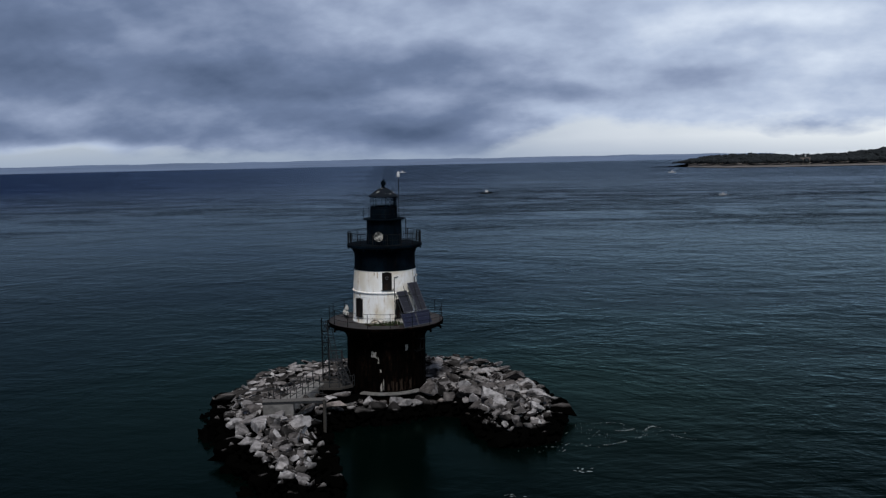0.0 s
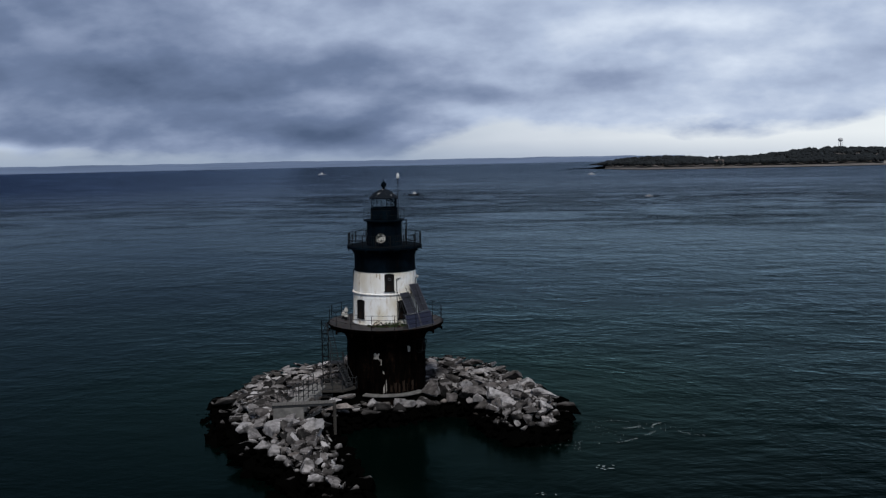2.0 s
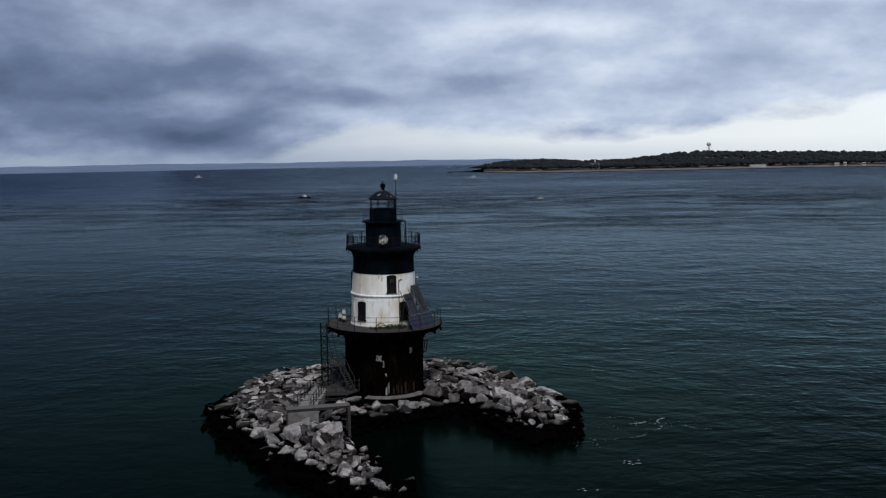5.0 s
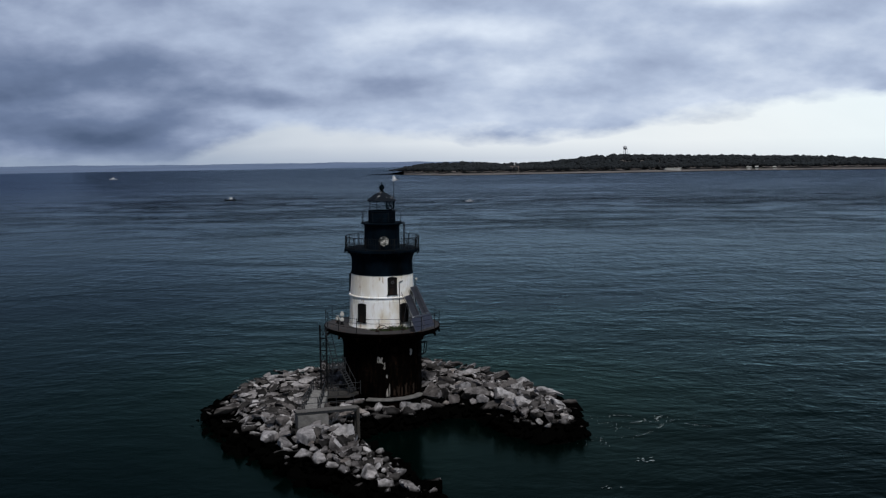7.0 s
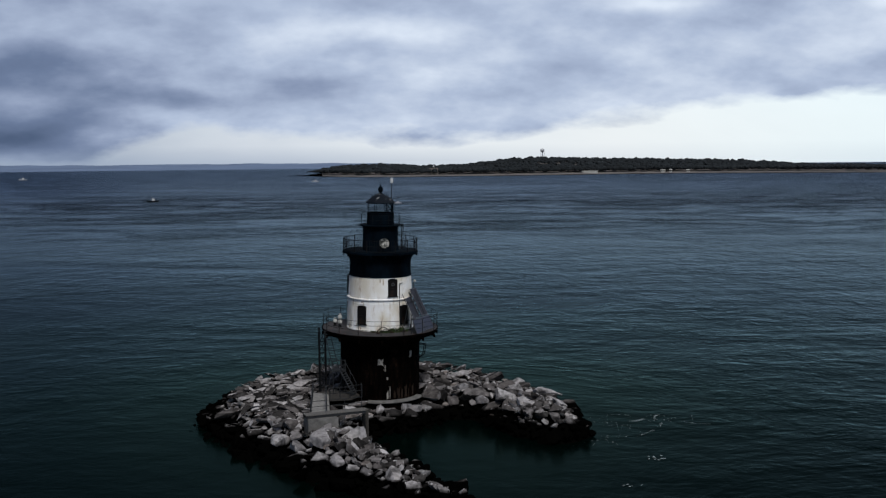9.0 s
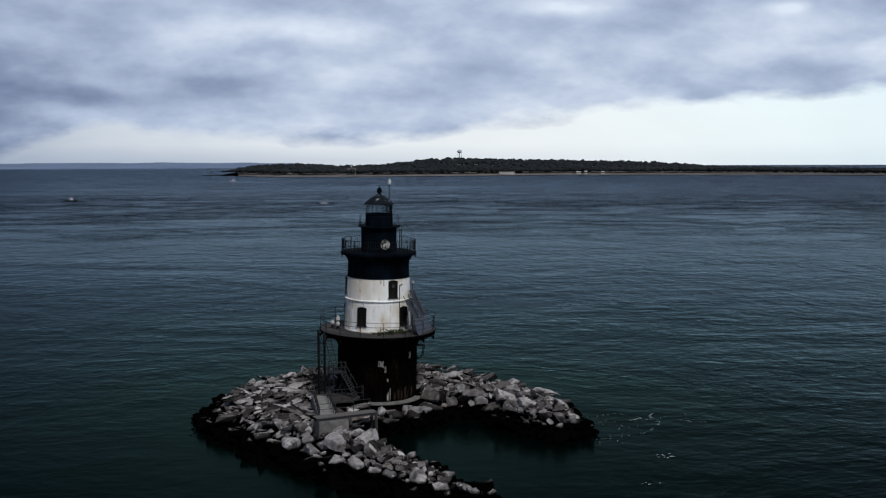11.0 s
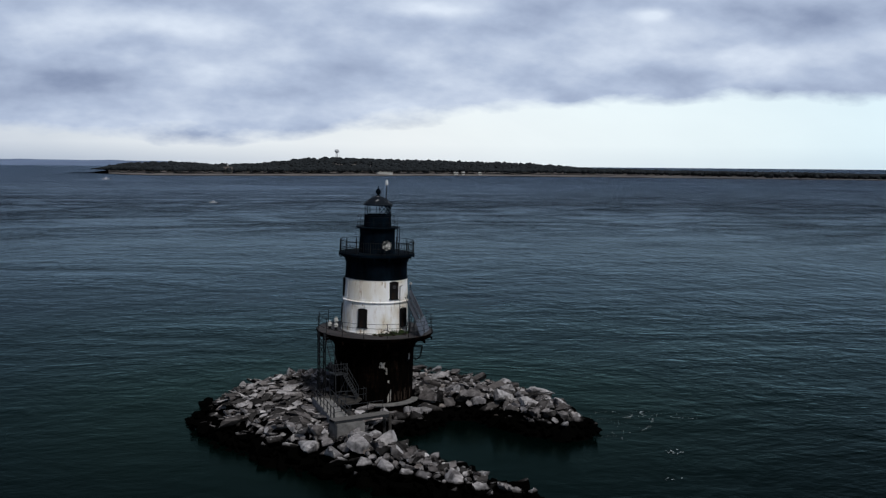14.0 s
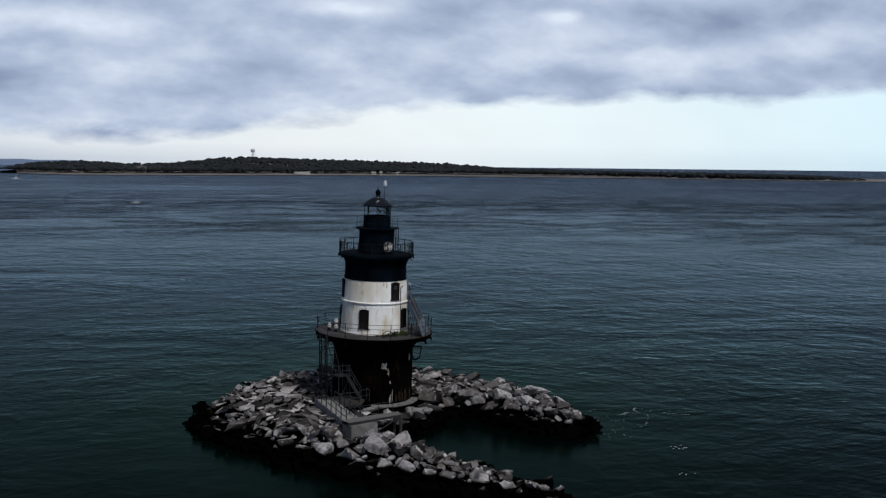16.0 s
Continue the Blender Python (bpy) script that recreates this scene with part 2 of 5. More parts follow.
def sea_material():
    m, nt, b = material("sea_water")
    geo = nt.nodes.new("ShaderNodeNewGeometry")
    pos = geo.outputs["Position"]

    def mapped(rot, sx, sy):
        mp = nt.nodes.new("ShaderNodeMapping")
        mp.inputs["Scale"].default_value = (sx, sy, 1)
        turned = nt.nodes.new("ShaderNodeVectorRotate")
        turned.rotation_type = "Z_AXIS"
        turned.inputs["Angle"].default_value = radians(rot + 16)
        nt.links.new(pos, turned.inputs["Vector"])
        nt.links.new(turned.outputs[0], mp.inputs[0])
        return mp.outputs[0]

    streak = noise_fac(nt, mapped(20, 0.005, 0.012), 1.0, 6.0, 0.62, 1.0)
    ruffle = noise_fac(nt, mapped(0, 0.03, 0.03), 1.0, 6.0, 0.62, 0.8)
    fine = noise_fac(nt, mapped(10, 2.4, 2.4), 1.0, 3.0, 0.6, 0.3)
    ripples = noise_fac(nt, mapped(-6, 0.95, 1.05), 1.0, 3.0, 0.55, 0.5)
    waves = noise_fac(nt, mapped(4, 0.28, 0.33), 1.0, 3.0, 0.5, 0.6)
    swell = noise_fac(nt, mapped(-10, 0.05, 0.075), 1.0, 2.0, 0.5)
    h = math_node(nt, "ADD", math_node(nt, "MULTIPLY", ripples, 0.085), math_node(nt, "MULTIPLY", waves, 0.32))
    h = math_node(nt, "ADD", h, math_node(nt, "MULTIPLY", fine, 0.02))
    # far off only the longer chop can be told apart
    chop = noise_fac(nt, mapped(0, 0.36, 0.11), 1.0, 4.0, 0.6, 0.5)
    # gusts and tide rips roughen the water unevenly
    rough = math_node(nt, "MULTIPLY", ramp(nt, streak, [(0.36, 0.55), (0.62, 1.0)]), ramp(nt, ruffle, [(0.35, 0.55), (0.65, 1.05)]))
    length = nt.nodes.new("ShaderNodeVectorMath")
    length.operation = "LENGTH"
    nt.links.new(pos, length.inputs[0])
    reach = math_node(nt, "MULTIPLY", length.outputs["Value"], 0.0005)
    h = math_node(nt, "ADD", h, math_node(nt, "MULTIPLY", swell, 0.45))
    h = math_node(nt, "ADD", h, math_node(nt, "MULTIPLY", chop, ramp(nt, reach, [(0.02, 0.1), (0.08, 0.6), (0.3, 1.3)])))
    # the pool inside the horseshoe lies still
    shelter = nt.nodes.new("ShaderNodeVectorMath")
    shelter.operation = "DISTANCE"
    nt.links.new(pos, shelter.inputs[0])
    shelter.inputs[1].default_value = (-4.0, -11.0, SEA)
    still = ramp(nt, math_node(nt, "MULTIPLY", shelter.outputs["Value"], 0.02), [(0.28, 0.2), (0.5, 0.55), (0.85, 1.0)])
    h = math_node(nt, "MULTIPLY", h, still)
    h = math_node(nt, "MULTIPLY", h, math_node(nt, "MULTIPLY", rough, ramp(nt, reach, [(0.0, 0.9), (0.06, 1.0), (0.16, 1.1), (0.3, 1.5), (0.8, 2.2)])))
    # the lee of the island is calmer than the sound
    apart = nt.nodes.new("ShaderNodeSeparateXYZ")
    nt.links.new(pos, apart.inputs[0])
    bearing = math_node(nt, "DIVIDE", apart.outputs[0], math_node(nt, "ADD", length.outputs["Value"], 60.0))
    # the west side lies in the lee
    west = ramp(nt, math_node(nt, "MULTIPLY_ADD", apart.outputs[0], 0.01, 0.5, True), [(0.2, 0.42), (0.42, 0.72), (0.6, 1.0), (0.78, 1.08)])
    h = math_node(nt, "MULTIPLY", h, west)
    sound = ramp(nt, math_node(nt, "ADD", bearing, 0.5, None, True), [(0.15, 1.2), (0.45, 0.45), (0.62, 0.0), (1.0, 0.12)])
    h = math_node(nt, "MULTIPLY", h, math_node(nt, "MULTIPLY_ADD", sound, ramp(nt, reach, [(0.12, 0.15), (0.35, 1.0)]), 0.97))
    col = blend(nt, ramp(nt, streak, [(0.35, 0.0), (0.65, 1.0)]), (0.0001, 0.0010, 0.0008), (0.0002, 0.0024, 0.0018))
    rip = noise_fac(nt, mapped(6, 0.02, 0.03), 1.0, 8.0, 0.7, 0.8)
    # the tide rip: steeper water in long bars some hundreds of metres off
    steep = math_node(nt, "MULTIPLY", ramp(nt, rip, [(0.47, 0.0), (0.58, 1.0)]), ramp(nt, reach, [(0.1, 0.0), (0.15, 1.0), (0.26, 1.0), (0.4, 0.1)]))
    h = math_node(nt, "MULTIPLY", h, math_node(nt, "MULTIPLY_ADD", steep, 0.5, 0.93))
    bumped(nt, b, h, 1.0, 1.0)
    foam = math_node(nt, "MULTIPLY", ramp(nt, rip, [(0.70, 0.0), (0.75, 1.0)]), ramp(nt, noise_fac(nt, pos, 0.9, 6.0, 0.7), [(0.58, 0.0), (0.7, 1.0)]))
    # the body colour turns bluer with distance from the tower
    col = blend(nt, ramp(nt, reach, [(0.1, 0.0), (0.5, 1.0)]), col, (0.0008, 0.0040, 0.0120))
    foam = math_node(nt, "MULTIPLY", foam, ramp(nt, reach, [(0.2, 1.0), (0.34, 0.0)]))
    col = blend(nt, math_node(nt, "MULTIPLY", foam, 0.5), col, (0.5, 0.53, 0.55))
    body = nt.nodes.new("ShaderNodeBsdfDiffuse")
    nt.links.new(col, body.inputs["Color"])
    gloss = nt.nodes.new("ShaderNodeBsdfGlossy")
    # brightness and hue of the reflection are painted in by distance
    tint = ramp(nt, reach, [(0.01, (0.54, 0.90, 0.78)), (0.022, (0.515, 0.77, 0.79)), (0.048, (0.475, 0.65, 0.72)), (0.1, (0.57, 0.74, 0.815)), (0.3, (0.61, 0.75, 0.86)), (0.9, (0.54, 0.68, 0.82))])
    # far out to the west the painted reflection is made darker and bluer
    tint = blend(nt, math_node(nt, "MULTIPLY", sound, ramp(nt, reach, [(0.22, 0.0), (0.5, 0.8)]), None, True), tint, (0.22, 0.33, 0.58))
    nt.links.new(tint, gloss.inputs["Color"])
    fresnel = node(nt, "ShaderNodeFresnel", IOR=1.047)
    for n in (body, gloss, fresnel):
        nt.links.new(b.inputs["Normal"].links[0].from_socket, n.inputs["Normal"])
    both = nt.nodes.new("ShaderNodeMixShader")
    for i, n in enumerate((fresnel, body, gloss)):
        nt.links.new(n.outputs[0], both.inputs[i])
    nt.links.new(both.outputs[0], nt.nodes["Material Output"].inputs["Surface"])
    # open water away from the lee of the breakwater is rougher
    open_sea = math_node(nt, "MULTIPLY", ramp(nt, reach, [(0.02, 0.28), (0.12, 0.34), (0.4, 0.33), (1.0, 0.32)]), ramp(nt, still, [(0.2, 0.6), (1.0, 1.0)]))
    nt.links.new(math_node(nt, "MULTIPLY", open_sea, ramp(nt, streak, [(0.3, 0.85), (0.7, 1.2)])), gloss.inputs["Roughness"])
    nt.nodes.remove(b)
    return m


M_WHITE = painted_iron("white_paint", (0.87, 0.875, 0.875), (0.70, 0.655, 0.56), 0.55, 0.13, (0.36, 0.23, 0.13))
M_BLACK = painted_iron("blue_black_paint", (0.0031, 0.0076, 0.0128), (0.0010, 0.0022, 0.0037), 0.75, 0.06, (0.008, 0.005, 0.0045), 0.01)
M_CAISSON = painted_iron("tarred_iron", (0.0024, 0.0018, 0.0016), (0.0008, 0.0007, 0.0007), 0.9, 0.2, (0.016, 0.009, 0.0065), 0.01)
M_DECK = painted_iron("rusty_deck", (0.044, 0.042, 0.044), (0.024, 0.023, 0.024), 0.85, 0.1)
M_RAIL = plain("railing_iron", (0.004, 0.0045, 0.0055), 0.8)
M_DARK = plain("shutter_dark", (0.004, 0.004, 0.0045), 0.8)
M_SHUT = painted_iron("shutter_paint", (0.012, 0.011, 0.0105), (0.006, 0.005, 0.005), 0.7, 0.2, (0.05, 0.022, 0.012), 0.1)
M_BARE = plain("bare_patch", (0.30, 0.28, 0.26), 0.85)
M_ROCK = rock_material("granite", [(0.0, (0.02, 0.019, 0.019)), (0.22, (0.05, 0.047, 0.046)), (0.45, (0.12, 0.11, 0.109)), (0.72, (0.225, 0.213, 0.215)), (0.94, (0.45, 0.433, 0.44)), (1.0, (0.17, 0.14, 0.125))])
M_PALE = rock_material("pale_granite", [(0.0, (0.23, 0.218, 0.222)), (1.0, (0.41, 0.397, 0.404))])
# near black: wet rubble at the toe, painted crevice shade on the crest
M_CORE = plain("wet_shaded_rubble", (0.0014, 0.0014, 0.0013), 0.9, gloss=0.0)
M_SEA = sea_material()
M_CONC = plain("concrete", (0.13, 0.127, 0.124), 0.9, 0.0, 0.35, 2.0)
M_PATH = plain("path_concrete", (0.21, 0.205, 0.198), 0.95, 0.0, 0.4, 3.0)
M_STAINED = plain("stained_concrete", (0.042, 0.039, 0.036), 0.95, 0.0, 0.4)
M_GALV = plain("galvanised_steel", (0.026, 0.028, 0.031), 0.65, 0.2)
M_PANEL = plain("solar_cells", (0.006, 0.008, 0.030), 0.35, 0.0, 0.2)
# upper panels: the sky's grey reflection is put into the base colour
M_SKY_CELLS = plain("sky_grey_solar_cells", (0.024, 0.025, 0.034), 0.5, 0.0, 0.2)
M_PANEL.node_tree.nodes["Principled BSDF"].inputs["Specular IOR Level"].default_value = 0.5
M_ALU = plain("aluminium_frame", (0.12, 0.12, 0.135), 0.5, 0.5)
M_GUANO = plain("white_droppings", (0.42, 0.42, 0.40), 0.9)
# dark foliage with some blue distance haze mixed into its colour
M_WOODS_HAZE = plain("woods", (0.015, 0.0185, 0.021), 0.9, 0.0, 0.5, 0.05)
M_SAND = plain("beach_sand", (0.16, 0.148, 0.142), 0.95, 0.0, 0.25, 0.03)
# the blue of the distance haze is painted into the coast's colour
M_FAR_HAZE = plain("far_shore", (0.15, 0.205, 0.315), 1.0, 0.0, 0.15, 0.003)
M_RUST = plain("rusted_iron", (0.020, 0.012, 0.008), 0.9)
M_STAIN = plain("rust_stain", (0.40, 0.33, 0.25), 0.8, 0.0, 0.4)
M_WEED = plain("green_weeds", (0.035, 0.055, 0.02), 0.9, 0.0, 0.5)
M_STONE = plain("house_stone", (0.13, 0.12, 0.105), 0.9)
M_ROOFING = plain("house_roofing", (0.10, 0.085, 0.08), 0.9)
M_TANK = plain("tank_steel", (0.5, 0.52, 0.54), 0.6)
M_FOAM = plain("sea_foam", (0.30, 0.34, 0.35), 0.9)
M_TIMBER = plain("weathered_timber", (0.12, 0.115, 0.11), 0.9)


def glass_material():
    m, nt, b = material("lantern_glass")
    b.inputs["Transmission Weight"].default_value = 1.0
    b.inputs["Roughness"].default_value = 0.0
    b.inputs["IOR"].default_value = 1.05
    fine = noise_fac(nt, obj_coord(nt), 3.0, 5.0)
    nt.links.new(blend(nt, fine, (0.86, 0.89, 0.9), (1.0, 1.0, 1.0)), b.inputs["Base Color"])
    return m


def roof_material():
    """Black paint with white droppings round the ventilator."""
    m, nt, b = material("lantern_roof")
    splash = ramp(nt, noise_fac(nt, obj_coord(nt), 1.9, 7.0, 0.65), [(0.60, 0.0), (0.66, 1.0)])
    nt.links.new(blend(nt, splash, (0.006, 0.009, 0.014), (0.5, 0.5, 0.48)), b.inputs["Base Color"])
    b.inputs["Roughness"].default_value = 0.7
    b.inputs["Specular IOR Level"].default_value = 0.12
    return m


def mottled(name, pale, dark, scale):
    m, nt, b = material(name)
    f = ramp(nt, noise_fac(nt, obj_coord(nt), scale, 5.0, 0.6), [(0.44, 0.0), (0.56, 1.0)])
    nt.links.new(blend(nt, f, dark, pale), b.inputs["Base Color"])
    b.inputs["Roughness"].default_value = 0.85
    return m


M_DISH = mottled("chalky_enamel", (0.52, 0.51, 0.48), (0.06, 0.065, 0.06), 3.6)
M_GLASS = glass_material()
M_ROOF = roof_material()
M_HULL = plain("boat_white", (0.58, 0.59, 0.61), 0.4)

# ---- mesh helpers ----


def mesh_of(name, bm, mat, smooth=False):
    me = bpy.data.meshes.new(name)
    bm.normal_update()
    bm.to_mesh(me)
    bm.free()
    me.materials.append(mat)
    if smooth:
        me.shade_smooth()
        me.set_sharp_from_angle(angle=radians(32))
    return me


def thing(name, label, category, m=None, group="", kind=""):
    ob = new(name)
    ob.empty_display_size = 0.2
    if m is not None:
        ob.matrix_world = m
    return tagged(ob, label, category, group, kind)


def part(name, bm, mat, parent, label="", smooth=False, m=None):
    ob = new(name, mesh_of(name, bm, mat, smooth))
    ob.parent = parent
    if m is not None:
        ob.matrix_basis = m
    if label:
        tagged(ob, label)
    return ob


def lathe(profile, segs=48, closed=True, a0=0.0, a1=360.0):
    """A turned solid from (radius, height) pairs, bottom to top; a closed profile joins its end to its start."""
    bm = bmesh.new()
    full = abs(a1 - a0) > 359.9
    n = segs if full else segs + 1
    rings = []
    for i in range(n):
        a = radians(a0 + (a1 - a0) * i / segs)
        rings.append([bm.verts.new((r * math.sin(a), -r * math.cos(a), z)) for r, z in profile])
    count = len(profile)
    for i in range(segs):
        p, q = rings[i], rings[(i + 1) % n]
        for j in range(count if closed else count - 1):
            k = (j + 1) % count
            bm.faces.new((p[j], q[j], q[k], p[k]))
    if not full:
        bm.faces.new(rings[0])
        bm.faces.new(rings[-1][::-1])
    bmesh.ops.remove_doubles(bm, verts=bm.verts, dist=1e-5)
    bmesh.ops.recalc_face_normals(bm, faces=bm.faces)
    return bm


def tube(bm, a, b, r, segs=6):
    a, b = Vector(a), Vector(b)
    d = b - a
    m = Matrix.Translation((a + b) / 2) @ d.to_track_quat("Z", "Y").to_matrix().to_4x4()
    bmesh.ops.create_cone(bm, cap_ends=True, segments=segs, radius1=r, radius2=r, depth=d.length, matrix=m)
    return bm


def box(bm, size, m, bevel=0.0):
    made = bmesh.ops.create_cube(bm, size=1.0, matrix=m @ Matrix.Diagonal((*size, 1)))
    if bevel:
        edges = {e for v in made["verts"] for e in v.link_edges}
        bmesh.ops.bevel(bm, geom=list(edges), offset=bevel, segments=1, affect="EDGES")
    return bm


def on_wall(angle, radius, z):
    """A pose on a round wall: angle in degrees from -y towards +x; local -y points out."""
    a = radians(angle)
    return Matrix.Translation((radius * math.sin(a), -radius * math.cos(a), z)) @ Matrix.Rotation(a, 4, "Z")


# ---- sea, far shore ----


def make_sea():
    bm = bmesh.new()
    radii = [0.0] + [6 * 1.16 ** i for i in range(45)]
    radii = [r for r in radii if r < 4600] + [4880]
    segs = 96
    centre = bm.verts.new((0, 0, SEA))
    prev = None
    for r in radii[1:]:
        ring = [bm.verts.new((r * math.sin(2 * math.pi * i / segs), r * math.cos(2 * math.pi * i / segs), SEA)) for i in range(segs)]
        for i in range(segs):
            j = (i + 1) % segs
            if prev is None:
                bm.faces.new((centre, ring[j], ring[i]))
            else:
                bm.faces.new((prev[i], prev[j], ring[j], ring[i]))
        prev = ring
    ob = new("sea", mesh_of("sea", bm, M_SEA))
    tagged(ob, "dark teal choppy sea water under heavy cloud", "sea", kind="structure")


make_sea()


def make_far_shore():
    bm = bmesh.new()
    prev = None
    for i in range(0, 321):
        az = radians(-60 + 0.25 * i)
        h = 18 + 6 * noise.noise((i * 0.03, 0.3, 0)) + 3.0 * noise.noise((i * 0.17, 2.3, 0)) + 1.0 * noise.noise((i * 0.6, 7.0, 0))
        h *= min(1.0, max(0.12, (42 - (i * 0.25 - 60)) / 25))
        s, c = math.sin(az), math.cos(az)
        near = 3700 if i * 0.25 - 60 < 20 else 4640
        row = [bm.verts.new((r * s, r * c, z)) for r, z in ((near, -2), (near + 20, min(1.0, h * 0.6)), (4700, h), (4780, h * 0.8), (4790, -2))]
        if prev:
            for j in range(4):
                bm.faces.new((prev[j], prev[j + 1], row[j + 1], row[j]))
        prev = row
    ob = new("far_shore", mesh_of("far_shore", bm, M_FAR_HAZE, True))
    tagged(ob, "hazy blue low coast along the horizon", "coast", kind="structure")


make_far_shore()

# ---- wooded island ----
# bearing from the tower, shore distance, top of the trees
ISLAND = [(14.6, 1800, 1.5), (15.4, 1780, 4), (15.9, 1760, 12), (17.3, 1640, 17), (18.5, 1570, 20), (20.2, 1560, 20.5), (21.7, 1560, 17), (23.8, 1570, 18.5),
          (25.0, 1580, 22), (26.8, 1590, 28.5), (28.0, 1600, 29.5), (31.1, 1650, 27), (33.9, 1700, 25.5), (36.9, 1700, 23), (39.0, 1700, 21),
          (41.1, 1690, 15.5), (42.3, 1690, 13), (47.3, 1670, 10.5), (52.9, 1660, 9), (55.4, 1660, 7.5), (58.2, 1660, 5.5), (59.9, 1660, 2.5), (61.5, 1660, 0.8)]


def island_at(b):
    for (b0, r0, h0), (b1, r1, h1) in zip(ISLAND, ISLAND[1:]):
        if b0 <= b <= b1:
            f = (b - b0) / (b1 - b0)
            return r0 + (r1 - r0) * f, h0 + (h1 - h0) * f
    return 1700, 0.5


def make_island():
    island = thing("island", "low wooded island with a pale sand beach", "island", kind="structure")
    bm = bmesh.new()
    prev = None
    n = 190
    for i in range(n + 1):
        b = 14.4 + (61.8 - 14.4) * i / n
        r, h = island_at(b)
        hill = max(h - 9, 0.6)
        s, c = math.sin(radians(b)), math.cos(radians(b))
        deep = min(1.0, max(0.03, (b - 14.4) / 3.0)) ** 1.6      # the spit narrows to its end
        row = [bm.verts.new(((r + d * deep) * s, (r + d * deep) * c, z * min(1.0, 0.35 + deep))) for d, z in
               ((-14 + 5 * noise.noise((i * 0.3, 0, 0)), -1.2), (-5, 0.0), (6, 0.9), (18, min(1.7, hill)), (120, hill * 0.75), (230, hill), (330, hill * 0.8), (420, -1))]
        if prev:
            for j in range(len(row) - 1):
                f = bm.faces.new((prev[j], prev[j + 1], row[j + 1], row[j]))
                f.material_index = 1 if b < 16.4 or j < 1 else 0
        prev = row
    land = part("terrain", bm, M_SAND, island, "pale sand and shingle shore", True)
    land.data.materials.append(M_CORE)
    # tree crowns
    rng = random.Random(5)
    verts, faces = [], []
    base = bmesh.new()
    bmesh.ops.create_icosphere(base, subdivisions=2, radius=1.0)
    bv = [v.co.copy() for v in base.verts]
    base.verts.index_update()
    bf = [[v.index for v in f.verts] for f in base.faces]
    base.free()
    for k in range(5600):
        b = rng.uniform(15.6, 60.4)
        r, h = island_at(b)
        d = (22 + 215 * rng.random() ** 1.5) * min(1.0, (b - 14.4) / 3.0) ** 1.6
        if h < 5 and rng.random() < 0.55:
            continue
        hill = max(h - 9, 0.6)
        ground = 2.2 + (hill * 0.75 - 2.2) * min(1, max(0, (d - 20) / 100)) if d < 120 else hill * (0.75 + 0.25 * (d - 120) / 110)
        size = min(rng.uniform(1.8, 4.4), max(h * 0.5, 1.2)) * min(1.0, max(0.3, (b - 15.4) / 1.1))
        top = min(max(ground, 0.5) + 4.0 + size * 1.2, h + rng.uniform(-1.8, 1.4))
        cx, cy, cz = (r + d) * math.sin(radians(b)), (r + d) * math.cos(radians(b)), max(top - size * 0.8, size * 0.4)
        o, seed = len(verts), rng.uniform(0, 99)
        for co in bv:
            f = 1 + 0.45 * noise.noise(co * 1.6 + Vector((seed, 0, 0)))
            verts.append((cx + co.x * size * f * 1.15, cy + co.y * size * f * 1.15, cz + co.z * size * f * 0.8))
        faces.extend([[o + j for j in f] for f in bf])
    me = bpy.data.meshes.new("woods")
    me.from_pydata(verts, [], faces)
    me.materials.append(M_WOODS_HAZE)
    ob = new("woods", me)
    tagged(ob, "dense dark woods covering the island, coloured with a little blue haze", "woods", kind="stuff")


make_island()

# ---- lighthouse ----
LEAN = Matrix.Rotation(radians(2.0), 4, "X") @ Matrix.Rotation(radians(0.35), 4, "Y")
TOWER = Matrix.Translation((0, 0.0, 7.7)) @ LEAN @ Matrix.Translation((0, 0, -7.7))


def arch_outline(w, h, rise=0.09, n=8):
    pts = [(-w / 2, -h / 2), (w / 2, -h / 2)]
    for i in range(n + 1):
        f = i / n
        pts.append((w / 2 - w * f, h / 2 - rise + rise * math.sin(math.pi * f)))
    return pts


def arch_plate(w, h, depth):
    bm = bmesh.new()
    pts = arch_outline(w, h)
    back, front = [[bm.verts.new((x, y, z)) for x, z in pts] for y in (depth, -0.035)]
    bm.faces.new(front)
    bm.faces.new(back[::-1])
    for i in range(len(pts)):
        j = (i + 1) % len(pts)
        bm.faces.new((back[i], back[j], front[j], front[i]))
    bmesh.ops.recalc_face_normals(bm, faces=bm.faces)
    return bm


def arch_ring(w, h, t, depth):
    bm = bmesh.new()
    inner, outer = arch_outline(w, h), arch_outline(w + 2 * t, h + 2 * t)
    rows = [[bm.verts.new((x, y, z)) for x, z in pts] for pts, y in ((inner, 0.02), (inner, -depth * 0.6), (outer, -depth * 0.6), (outer, 0.1))]
    n = len(inner)
    for a, b in zip(rows, rows[1:]):
        for i in range(n):
            j = (i + 1) % n
            bm.faces.new((a[i], a[j], b[j], b[i]))
    bmesh.ops.recalc_face_normals(bm, faces=bm.faces)
    return bm


